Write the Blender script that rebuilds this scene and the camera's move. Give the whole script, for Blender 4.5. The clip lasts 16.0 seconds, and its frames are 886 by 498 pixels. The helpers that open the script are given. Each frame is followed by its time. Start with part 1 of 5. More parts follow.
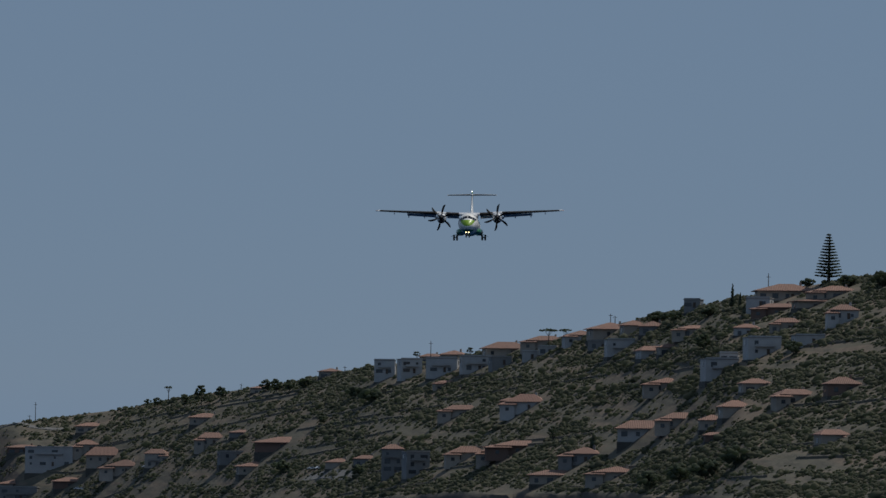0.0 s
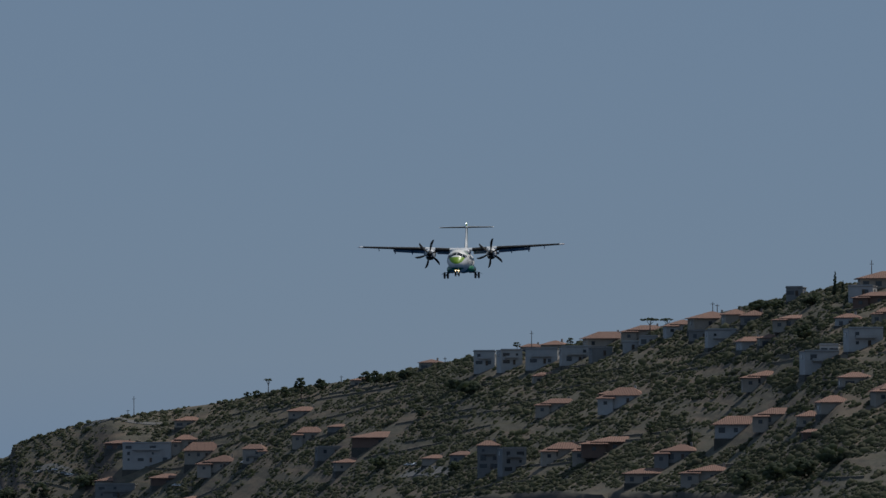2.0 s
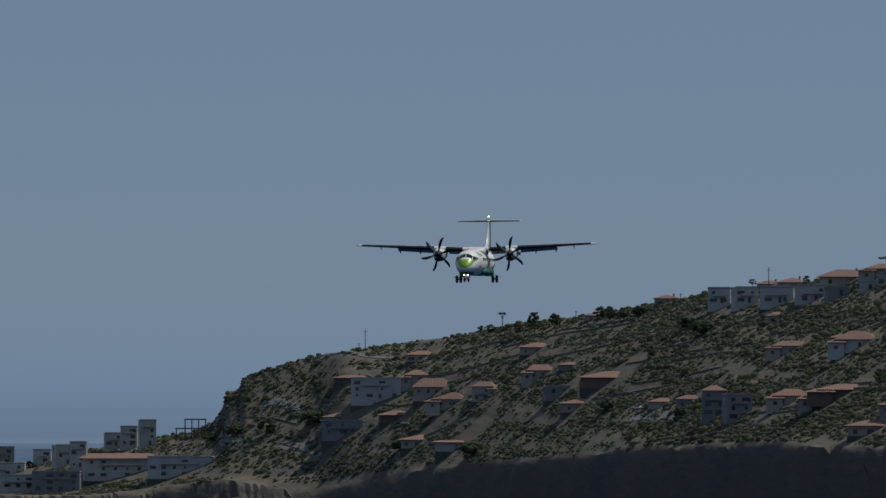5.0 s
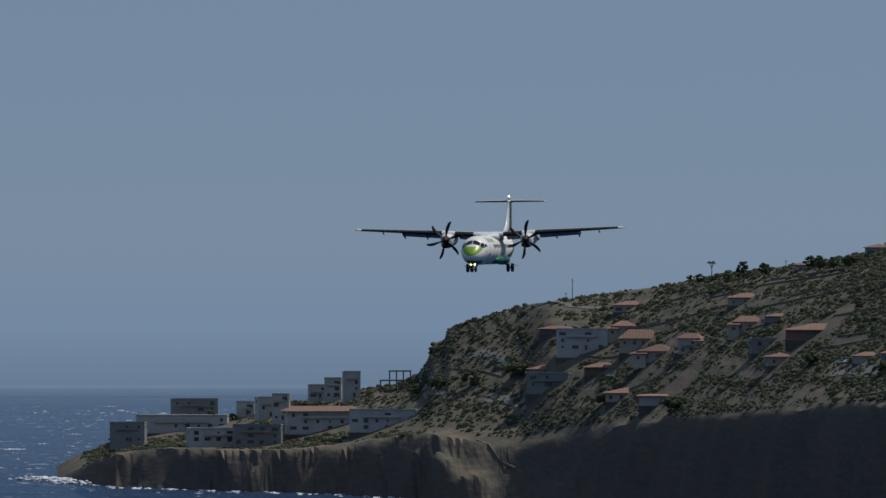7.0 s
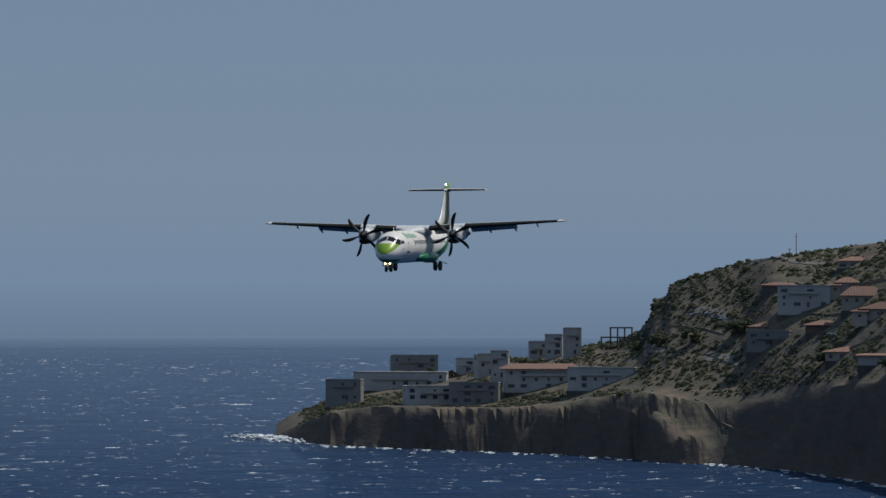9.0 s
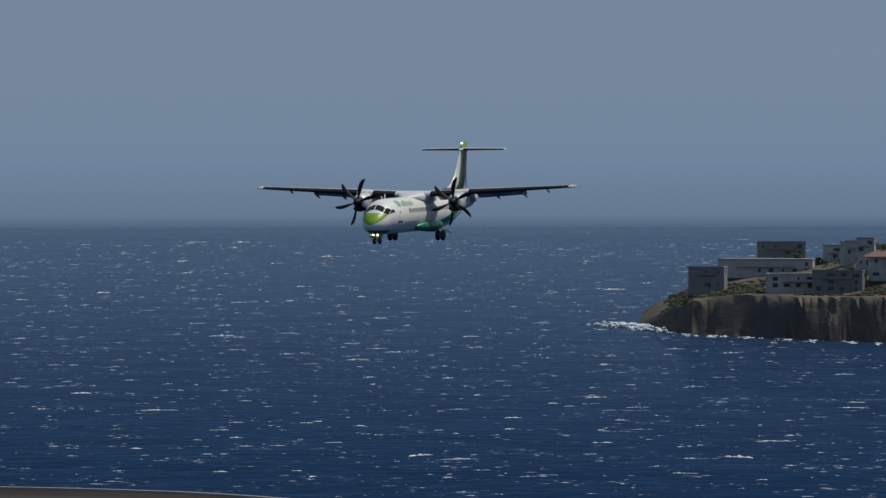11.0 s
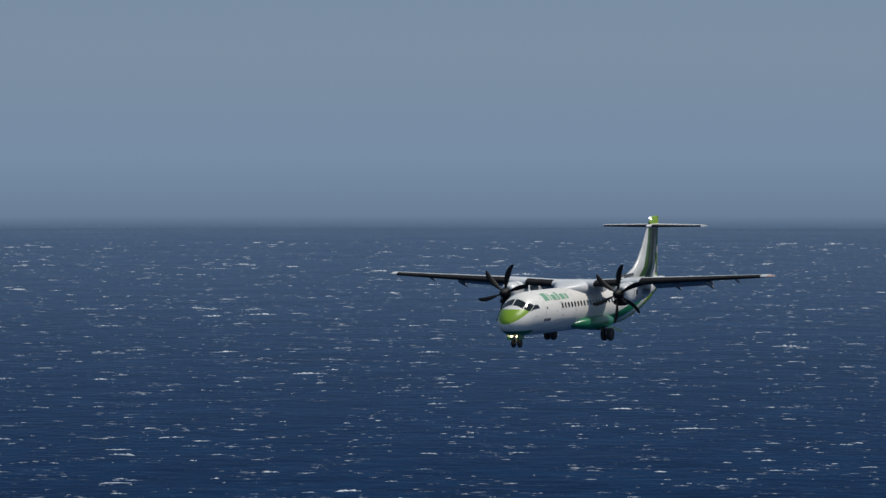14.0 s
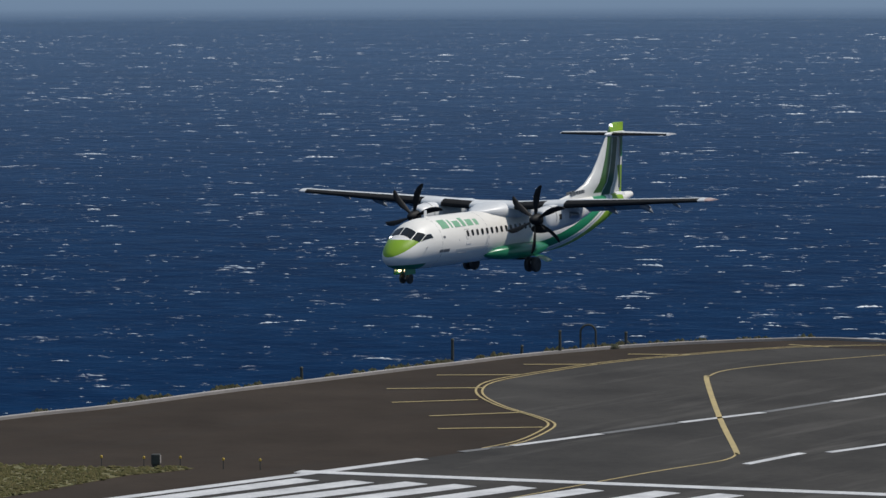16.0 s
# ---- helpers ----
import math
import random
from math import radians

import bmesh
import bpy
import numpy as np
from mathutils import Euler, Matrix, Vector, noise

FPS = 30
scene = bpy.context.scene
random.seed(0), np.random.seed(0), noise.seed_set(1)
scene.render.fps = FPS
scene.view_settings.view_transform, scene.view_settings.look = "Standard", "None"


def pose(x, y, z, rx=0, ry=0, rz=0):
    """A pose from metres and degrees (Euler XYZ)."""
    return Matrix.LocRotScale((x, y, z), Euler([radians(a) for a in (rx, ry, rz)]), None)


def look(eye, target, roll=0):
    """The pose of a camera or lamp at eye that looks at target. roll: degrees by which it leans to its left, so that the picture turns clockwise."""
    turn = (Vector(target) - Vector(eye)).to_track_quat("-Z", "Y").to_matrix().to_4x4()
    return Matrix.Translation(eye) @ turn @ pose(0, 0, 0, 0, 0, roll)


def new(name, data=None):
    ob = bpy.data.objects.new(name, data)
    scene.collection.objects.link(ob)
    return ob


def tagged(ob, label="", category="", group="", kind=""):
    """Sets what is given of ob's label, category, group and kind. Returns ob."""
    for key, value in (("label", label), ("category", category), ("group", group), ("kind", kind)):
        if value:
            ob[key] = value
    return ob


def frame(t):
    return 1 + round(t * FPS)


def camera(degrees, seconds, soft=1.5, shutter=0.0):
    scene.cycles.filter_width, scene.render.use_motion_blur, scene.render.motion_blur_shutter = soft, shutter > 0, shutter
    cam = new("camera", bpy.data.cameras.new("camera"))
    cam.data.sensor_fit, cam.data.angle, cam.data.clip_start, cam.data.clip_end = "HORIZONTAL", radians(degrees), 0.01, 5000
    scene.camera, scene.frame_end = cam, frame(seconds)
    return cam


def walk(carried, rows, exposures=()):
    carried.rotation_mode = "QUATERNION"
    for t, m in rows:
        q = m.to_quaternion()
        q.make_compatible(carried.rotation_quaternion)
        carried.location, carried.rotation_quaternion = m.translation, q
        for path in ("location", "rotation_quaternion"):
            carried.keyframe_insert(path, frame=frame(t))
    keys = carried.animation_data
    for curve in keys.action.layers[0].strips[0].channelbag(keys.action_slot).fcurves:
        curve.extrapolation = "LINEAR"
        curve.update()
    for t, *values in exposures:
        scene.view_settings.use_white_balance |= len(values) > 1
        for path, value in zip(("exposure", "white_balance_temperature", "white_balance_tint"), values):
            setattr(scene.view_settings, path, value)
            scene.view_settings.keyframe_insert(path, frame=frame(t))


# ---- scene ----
def sight(x, y, z, turn, tilt, roll):
    """A camera pose from its place, compass turn from +y, tilt above level and lean, in degrees."""
    a, e = radians(turn), radians(tilt)
    eye = Vector((x, y, z))
    return look(eye, eye + 500 * Vector((math.sin(a) * math.cos(e), math.cos(a) * math.cos(e), math.sin(e))), roll)


cam = camera(9.5, 16.0, soft=1.5)
walk(cam, [
    (0, sight(21.4, -774.2, 77.8, -1.866, 2.237, 0.51)),
    (0.5, sight(25.2, -756.7, 79.7, -2.239, 2.267, 0.37)),
    (1, sight(30.0, -739.4, 82.6, -2.521, 2.284, 0.25)),
    (1.5, sight(34.4, -722.4, 86.2, -3.027, 2.254, 0.21)),
    (2, sight(39.6, -705.3, 90.0, -3.409, 1.885, -0.29)),
    (2.5, sight(44.2, -687.9, 93.3, -4.012, 1.746, -0.15)),
    (3, sight(49.3, -670.6, 95.8, -4.542, 1.279, -0.30)),
    (3.2, sight(51.0, -663.5, 96.7, -4.866, 1.259, -0.13)),
    (3.7, sight(55.3, -645.9, 98.9, -5.413, 1.153, -0.05)),
    (4.25, sight(60.3, -626.4, 101.0, -6.015, 1.036, 0.04)),
    (4.8, sight(65.2, -607.0, 102.9, -6.617, 0.920, 0.13)),
    (5.3, sight(69.5, -589.3, 104.5, -7.165, 0.814, 0.22)),
    (5.5, sight(71.2, -582.2, 105.0, -7.761, 0.646, 0.41)),
    (6, sight(75.3, -564.4, 106.4, -8.419, 0.510, 0.17)),
    (6.5, sight(79.6, -546.7, 107.8, -8.875, 0.496, 0.14)),
    (7, sight(83.9, -529.0, 109.4, -9.509, 0.241, -0.02)),
    (7.5, sight(88.7, -511.6, 110.6, -10.184, 0.085, 0.03)),
    (8, sight(94.1, -494.7, 111.5, -11.089, 0.037, -0.08)),
    (8.5, sight(99.8, -478.6, 112.6, -11.970, -0.179, -0.17)),
    (9, sight(106.2, -463.4, 114.2, -12.597, -0.351, 0.00)),
    (9.5, sight(112.6, -449.4, 116.0, -13.286, -0.495, -0.24)),
    (9.7, sight(114.9, -444.1, 116.7, -14.104, -0.655, -0.20)),
    (10.2, sight(121.4, -431.9, 118.6, -15.238, -0.991, -0.26)),
    (10.75, sight(128.3, -420.2, 120.9, -16.586, -1.503, -0.18)),
    (11.3, sight(134.0, -407.9, 122.9, -17.992, -1.954, -0.05)),
    (11.8, sight(137.2, -393.6, 124.2, -19.276, -2.130, 0.02)),
    (12, sight(138.1, -385.9, 124.6, -19.880, -2.101, 0.03)),
    (12.5, sight(137.8, -369.4, 125.3, -20.909, -1.936, 0.00)),
    (13, sight(137.6, -354.1, 126.1, -22.013, -1.868, -0.00)),
    (13.5, sight(137.5, -340.7, 126.6, -23.497, -1.851, 0.04)),
    (14, sight(136.2, -326.1, 126.7, -24.103, -1.831, 0.01)),
    (14.5, sight(130.2, -308.2, 126.8, -23.42, -2.049, -0.04)),
    (15, sight(132.5, -290.8, 127.3, -25.12, -2.92, -0.04)),
    (15.5, sight(143, -276.1, 129.6, -28.35, -3.103, 0.02)),
    (16, sight(155.8, -262.0, 132.8, -31.331, -4.161, -0.22)),
], exposures=[(0, -0.92, 6500, 10), (5.5, -0.84, 6500, 10), (7, -0.72, 6500, 10), (9.5, -0.74, 6500, 10), (12, -0.82, 6500, 10), (14, -0.66, 6500, 10), (15, -0.64, 6500, 10), (16, -0.50, 6500, 10)])

# ---- light ----
SUN = Vector((0.42, 0.35, 0.84)).normalized()
world = bpy.data.worlds.new("sky")
scene.world = world
world.use_nodes = True
wn = world.node_tree.nodes
sky = wn.new("ShaderNodeTexSky")
sky.sky_type, sky.sun_disc = "NISHITA", False
sky.sun_elevation, sky.sun_rotation = math.asin(SUN.z), math.atan2(SUN.x, SUN.y)
sky.altitude, sky.air_density, sky.dust_density, sky.ozone_density = 1500, 1.0, 0.0, 4.0
haze = wn.new("ShaderNodeMix")
haze.data_type = "RGBA"
haze.inputs[0].default_value = 0.86
haze.inputs[7].default_value = (3.65, 5.35, 7.85, 1.0)
world.node_tree.links.new(sky.outputs[0], haze.inputs[6])
world.node_tree.links.new(haze.outputs[2], wn["Background"].inputs[0])
wn["Background"].inputs[1].default_value = 0.075
sun = new("sun", bpy.data.lights.new("sun", "SUN"))
sun.data.energy, sun.data.angle, sun.data.color = 5.0, radians(0.5), (1.0, 0.95, 0.87)
sun.matrix_world = look((SUN * 900)[:], (0, 0, 0))


# ---- material helpers ----
class Val:
    """A socket with arithmetic, to write patterns as formulas."""

    def __init__(self, nt, s):
        self.nt, self.s = nt, s

    def op(self, kind, *others):
        n = self.nt.nodes.new("ShaderNodeMath")
        n.operation = kind
        for i, o in enumerate((self, *others)):
            if isinstance(o, Val):
                self.nt.links.new(o.s, n.inputs[i])
            else:
                n.inputs[i].default_value = o
        return Val(self.nt, n.outputs[0])

    def __add__(self, o): return self.op("ADD", o)
    def __sub__(self, o): return self.op("SUBTRACT", o)
    def __mul__(self, o): return self.op("MULTIPLY", o)
    def __neg__(self): return self.op("MULTIPLY", -1.0)
    def above(self, o): return self.op("GREATER_THAN", o)
    def below(self, o): return self.op("LESS_THAN", o)
    def most(self, o): return self.op("MAXIMUM", o)
    def least(self, o): return self.op("MINIMUM", o)

    def step(self, lo, hi):
        n = self.nt.nodes.new("ShaderNodeMapRange")
        n.inputs[1].default_value, n.inputs[2].default_value = lo, hi
        self.nt.links.new(self.s, n.inputs[0])
        return Val(self.nt, n.outputs[0])


class Mat:
    """A principled material and the nodes that feed it."""

    def __init__(self, name, color=(0.5, 0.5, 0.5), rough=0.6, metal=0.0, coat=0.0):
        self.m = bpy.data.materials.new(name)
        self.m.use_nodes = True
        self.nt = self.m.node_tree
        self.b = self.nt.nodes["Principled BSDF"]
        self.b.inputs["Base Color"].default_value = (*color, 1)
        self.b.inputs["Roughness"].default_value, self.b.inputs["Metallic"].default_value = rough, metal
        self.b.inputs["Coat Weight"].default_value = coat
        self.col = None
        tc = self.nt.nodes.new("ShaderNodeTexCoord")
        self.obj = tc.outputs["Object"]

    def xyz(self):
        n = self.nt.nodes.new("ShaderNodeSeparateXYZ")
        self.nt.links.new(self.obj, n.inputs[0])
        return [Val(self.nt, o) for o in n.outputs]

    def pos(self, sx, sy, sz):
        n = self.nt.nodes.new("ShaderNodeMapping")
        n.inputs["Scale"].default_value = (sx, sy, sz)
        self.nt.links.new(self.obj, n.inputs[0])
        return n.outputs[0]

    def noise(self, size, detail=4.0, rough=0.55, vec=None):
        n = self.nt.nodes.new("ShaderNodeTexNoise")
        n.inputs["Scale"].default_value, n.inputs["Detail"].default_value, n.inputs["Roughness"].default_value = 1.0 / size, detail, rough
        self.nt.links.new(vec or self.obj, n.inputs["Vector"])
        return Val(self.nt, n.outputs[0])

    def mix(self, fac, a, b):
        n = self.nt.nodes.new("ShaderNodeMix")
        n.data_type = "RGBA"
        for sock, v in ((n.inputs[0], fac), (n.inputs[6], a), (n.inputs[7], b)):
            if isinstance(v, Val):
                self.nt.links.new(v.s, sock)
            elif isinstance(v, (int, float)):
                sock.default_value = v
            elif isinstance(v, tuple):
                sock.default_value = (*v, 1)
            else:
                self.nt.links.new(v, sock)
        return n.outputs[2]

    def color(self, sock):
        self.nt.links.new(sock, self.b.inputs["Base Color"])

    def feed(self, name, val):
        self.nt.links.new(val.s, self.b.inputs[name])

    def bump(self, val, dist, strength=1.0):
        n = self.nt.nodes.new("ShaderNodeBump")
        n.inputs["Distance"].default_value, n.inputs["Strength"].default_value = dist, strength
        self.nt.links.new(val.s, n.inputs["Height"])
        self.nt.links.new(n.outputs[0], self.b.inputs["Normal"])

    def random(self):
        n = self.nt.nodes.new("ShaderNodeObjectInfo")
        return Val(self.nt, n.outputs["Random"])

    def island(self):
        n = self.nt.nodes.new("ShaderNodeNewGeometry")
        return Val(self.nt, n.outputs["Random Per Island"])

    def normal_z(self):
        g = self.nt.nodes.new("ShaderNodeNewGeometry")
        n = self.nt.nodes.new("ShaderNodeSeparateXYZ")
        self.nt.links.new(g.outputs["Normal"], n.inputs[0])
        return Val(self.nt, n.outputs[2])


def speckled(name, a, b, size, rough=0.8, bump=0.0, metal=0.0, coat=0.0):
    """Two tones mixed by coarse and fine noise."""
    m = Mat(name, a, rough, metal, coat)
    v = (m.noise(size, 5) + m.noise(size * 0.13, 4) * 0.6).step(0.5, 1.1)
    m.color(m.mix(v, a, b))
    if bump:
        m.bump(v, bump)
    return m.m


def glow(name, color, strength):
    m = Mat(name, color)
    m.b.inputs["Emission Color"].default_value = (*color, 1)
    m.b.inputs["Emission Strength"].default_value = strength
    return m.m


# ---- mesh helpers ----
def part(name, bm, material, parent=None, label="", smooth=None):
    """Links a bmesh as one mesh object, under a thing or a part where one is given."""
    me = bpy.data.meshes.new(name)
    if isinstance(bm, tuple):
        me.from_pydata(bm[0], [], bm[1])
    else:
        bm.to_mesh(me)
        bm.free()
    me.materials.append(material)
    if smooth is not None:
        me.shade_smooth()
        if smooth < 180:
            me.set_sharp_from_angle(angle=radians(smooth))
    ob = new(name, me)
    ob.parent = parent
    if label:
        tagged(ob, label)
    return ob


def empty(name, m, label, category, group="", kind=""):
    ob = new(name)
    ob.matrix_world = m
    return tagged(ob, label, category, group, kind)


def box(bm, x0, y0, z0, x1, y1, z1, bevel=0.0):
    r = bmesh.ops.create_cube(bm, size=1.0, matrix=Matrix.LocRotScale(((x0 + x1) / 2, (y0 + y1) / 2, (z0 + z1) / 2), None, (abs(x1 - x0), abs(y1 - y0), abs(z1 - z0))))
    if bevel:
        bmesh.ops.bevel(bm, geom=list({e for v in r["verts"] for e in v.link_edges}), offset=bevel, segments=1, affect="EDGES")
    return bm


def boxed(*a, bevel=0.0):
    return box(bmesh.new(), *a, bevel=bevel)


def tube(bm, a, b, r0, r1, n=10, caps=True):
    """A tapered rod from a to b."""
    a, b = Vector(a), Vector(b)
    q = (b - a).to_track_quat("Z", "Y")
    rings = []
    for p, r in ((a, r0), (b, r1)):
        rings.append([bm.verts.new(p + q @ Vector((r * math.cos(2 * math.pi * i / n), r * math.sin(2 * math.pi * i / n), 0))) for i in range(n)])
    for i in range(n):
        bm.faces.new((rings[0][i], rings[0][(i + 1) % n], rings[1][(i + 1) % n], rings[1][i]))
    if caps:
        bm.faces.new(rings[0][::-1])
        bm.faces.new(rings[1])
    return bm


def loft(sections, closed=True, caps=True):
    """A skin over rings of points that all have the same count."""
    bm = bmesh.new()
    rings = [[bm.verts.new(p) for p in s] for s in sections]
    n = len(rings[0])
    for a, b in zip(rings, rings[1:]):
        for i in range(n if closed else n - 1):
            bm.faces.new((a[i], a[(i + 1) % n], b[(i + 1) % n], b[i]))
    if caps and closed:
        bm.faces.new(rings[0][::-1])
        bm.faces.new(rings[-1])
    bmesh.ops.recalc_face_normals(bm, faces=bm.faces)
    return bm


def ribbon(points, width, z, thick=0.05, smooth=4, closed=False):
    """A flat painted line with a little thickness along a smoothed path."""
    pts = [Vector((*p, 0)) for p in points]
    path = []
    for i in range(len(pts) - 1):
        p0, p1, p2, p3 = pts[max(i - 1, 0)], pts[i], pts[i + 1], pts[min(i + 2, len(pts) - 1)]
        for k in range(smooth):
            t = k / smooth
            path.append(0.5 * (2 * p1 + (p2 - p0) * t + (2 * p0 - 5 * p1 + 4 * p2 - p3) * t * t + (3 * p1 - p0 - 3 * p2 + p3) * t ** 3))
    path.append(pts[-1])
    secs = []
    for i, p in enumerate(path):
        d = (path[min(i + 1, len(path) - 1)] - path[max(i - 1, 0)]).normalized()
        s = Vector((-d.y, d.x, 0)) * width / 2
        secs.append([(p + s)[:2] + (z,), (p - s)[:2] + (z,), (p - s)[:2] + (z + thick,), (p + s)[:2] + (z + thick,)])
    return loft(secs)


def slab(outline, z0, z1):
    """A flat plate over a plan outline."""
    bm = bmesh.new()
    top = [bm.verts.new((x, y, z1)) for x, y in outline]
    low = [bm.verts.new((x, y, z0)) for x, y in outline]
    bm.faces.new(top)
    bm.faces.new(low[::-1])
    n = len(top)
    for i in range(n):
        bm.faces.new((low[i], low[(i + 1) % n], top[(i + 1) % n], top[i]))
    bmesh.ops.recalc_face_normals(bm, faces=bm.faces)
    return bm


# ---- materials of the place ----
def sea_material():
    m = Mat("sea_water", (0.006, 0.02, 0.055), 0.5)
    nt = m.nt
    chop, ripple = m.noise(11.0, 4, 0.6), m.noise(2.6, 3, 0.6)
    swell = m.noise(70.0, 3)
    streak = m.noise(4.4, 6, 0.7, m.pos(0.7, 1.0, 1.0))
    patch = m.noise(30.0, 4, 0.6)
    fleck = m.noise(2.4, 3, 0.6)
    foam = (streak + patch * 0.5 + fleck * 0.14).step(0.965, 1.05) * 0.8
    tone = m.noise(260.0, 4, 0.6, m.pos(0.5, 1.0, 1.0)).step(0.3, 0.7)
    wave = (m.noise(17.0, 5, 0.65) + m.noise(55.0, 3, 0.6) * 0.6).step(0.55, 1.05)
    water = m.mix(tone, (0.0020, 0.0102, 0.0355), (0.0031, 0.0150, 0.0475))
    water = m.mix(wave, water, (0.0056, 0.0275, 0.077))
    m.color(m.mix(foam, water, (0.74, 0.77, 0.8)))
    m.b.inputs["Specular IOR Level"].default_value = 0.0
    m.bump(chop + swell * 2.0 + ripple * 0.3, 0.3)
    fres = nt.nodes.new("ShaderNodeFresnel")
    fres.inputs["IOR"].default_value = 1.33
    gloss = nt.nodes.new("ShaderNodeBsdfGlossy")
    gloss.inputs["Roughness"].default_value = 0.28
    gloss.inputs["Color"].default_value = (0.70, 0.85, 1.0, 1.0)
    normal = m.b.inputs["Normal"].links[0].from_socket
    nt.links.new(normal, gloss.inputs["Normal"])
    nt.links.new(normal, fres.inputs["Normal"])
    flat = nt.nodes.new("ShaderNodeFresnel")
    flat.inputs["IOR"].default_value = 1.33
    glint = Val(nt, fres.outputs[0]).op("POWER", 5.0) * 0.35 + Val(nt, flat.outputs[0]).op("POWER", 8.0) * 0.35
    amount = glint.least(1.0) * (foam * -1.0 + 1.0)
    mixer = nt.nodes.new("ShaderNodeMixShader")
    nt.links.new(amount.s, mixer.inputs[0])
    nt.links.new(m.b.outputs[0], mixer.inputs[1])
    nt.links.new(gloss.outputs[0], mixer.inputs[2])
    # far water mirrors the low sky at grazing view
    sheen = nt.nodes.new("ShaderNodeBsdfGlossy")
    sheen.inputs["Roughness"].default_value = 0.03
    sheen.inputs["Color"].default_value = (0.92, 0.96, 1.0, 1.0)
    far = (Val(nt, flat.outputs[0]).op("POWER", 11.5) * 1.75).least(0.95)
    over = nt.nodes.new("ShaderNodeMixShader")
    nt.links.new(far.s, over.inputs[0])
    nt.links.new(mixer.outputs[0], over.inputs[1])
    nt.links.new(sheen.outputs[0], over.inputs[2])
    nt.links.new(over.outputs[0], nt.nodes["Material Output"].inputs[0])
    return m.m


def land_material():
    """Scrub, dry grass and bare soil in soft drifts along the slope, dark rock where it is steep."""
    m = Mat("hill_ground", (0.05, 0.05, 0.04), 0.95)
    m.b.inputs["Specular IOR Level"].default_value = 0.08
    level, fine = m.pos(1.0, 0.2, 5.0), m.pos(1.0, 0.35, 3.0)
    a, b, c = m.noise(26, 5, 0.65, level), m.noise(7, 4, 0.6, fine), m.noise(2.0, 3)
    v = a * 0.5 + b * 0.5 + c * 0.25
    base = m.mix(v.step(0.54, 0.68), (0.080, 0.076, 0.064), (0.118, 0.110, 0.088))
    brown = m.mix((b + c * 0.4).step(0.5, 0.9), (0.126, 0.102, 0.082), (0.166, 0.136, 0.106))
    base = m.mix((m.noise(24, 5, 0.6, level) + c * 0.15).step(0.555, 0.68), base, brown)
    tx, ty, tz = m.xyz()
    steps = ((tz + a * 6.0) * 2.1).op("SINE").step(0.45, 0.98).least(m.noise(60, 3).step(0.46, 0.58)) * 0.8
    base = m.mix(steps, base, (0.104, 0.096, 0.070))
    rock = m.mix((b + c * 0.5 + m.noise(48, 4) * 0.6).step(0.75, 1.35), (0.070, 0.066, 0.066), (0.118, 0.094, 0.076))
    x, y, z = m.xyz()
    firm = (m.normal_z() + b * 0.3 - 0.15).step(0.66, 0.78).least((z + b * 16.0 + c * 6.0).step(9.0, 18.0))
    m.color(m.mix(firm, rock, base))
    m.bump(b + c * 0.4, 0.35)
    return m.m


SEA, LAND = sea_material(), land_material()
FOAM = speckled("surf_foam", (0.8, 0.83, 0.85), (0.6, 0.65, 0.7), 3, 0.9, 0.5)


def leaf_material(name, a, b):
    m = Mat(name, a, 0.9)
    m.b.inputs["Specular IOR Level"].default_value = 0.15
    ruffle = m.noise(0.7, 4, 0.7)
    v = m.island() * 0.7 + m.noise(1.2, 3) * 0.5
    m.color(m.mix(v.step(0.1, 1.0), a, b))
    m.bump(ruffle, 0.35, 0.5)
    # leaves let part of the light through
    nt = m.nt
    thin = nt.nodes.new("ShaderNodeBsdfTranslucent")
    thin.inputs["Color"].default_value = (0.34, 0.39, 0.27, 1.0)
    mixer = nt.nodes.new("ShaderNodeMixShader")
    mixer.inputs[0].default_value = 0.5
    nt.links.new(m.b.outputs[0], mixer.inputs[1])
    nt.links.new(thin.outputs[0], mixer.inputs[2])
    nt.links.new(mixer.outputs[0], nt.nodes["Material Output"].inputs[0])
    return m.m


SCRUB = leaf_material("scrub_leaves", (0.076, 0.082, 0.060), (0.128, 0.120, 0.086))
LEAF = leaf_material("tree_leaves", (0.052, 0.068, 0.050), (0.088, 0.100, 0.070))
BARK = speckled("bark", (0.06, 0.045, 0.035), (0.11, 0.09, 0.07), 0.5)
STONE = speckled("dark_rock", (0.03, 0.027, 0.025), (0.085, 0.07, 0.058), 4, 0.95, 0.4)

# ---- sea ----
def sea():
    verts, faces = [(0.0, 0.0, 0.0)], []
    radii, n = [400, 900, 1500, 2200, 3000, 4000, 5200, 7500, 12000], 96
    for r in radii:
        verts += [(r * math.cos(2 * math.pi * i / n), r * math.sin(2 * math.pi * i / n), 0.0) for i in range(n)]
    faces += [(0, 1 + i, 1 + (i + 1) % n) for i in range(n)]
    for k in range(len(radii) - 1):
        o, p = 1 + k * n, 1 + (k + 1) * n
        faces += [(o + i, p + i, p + (i + 1) % n, o + (i + 1) % n) for i in range(n)]
    ob = part("water", (verts, faces), SEA, None)
    return tagged(ob, "dark blue wind-blown sea with scattered whitecaps", "sea", kind="structure")


sea()


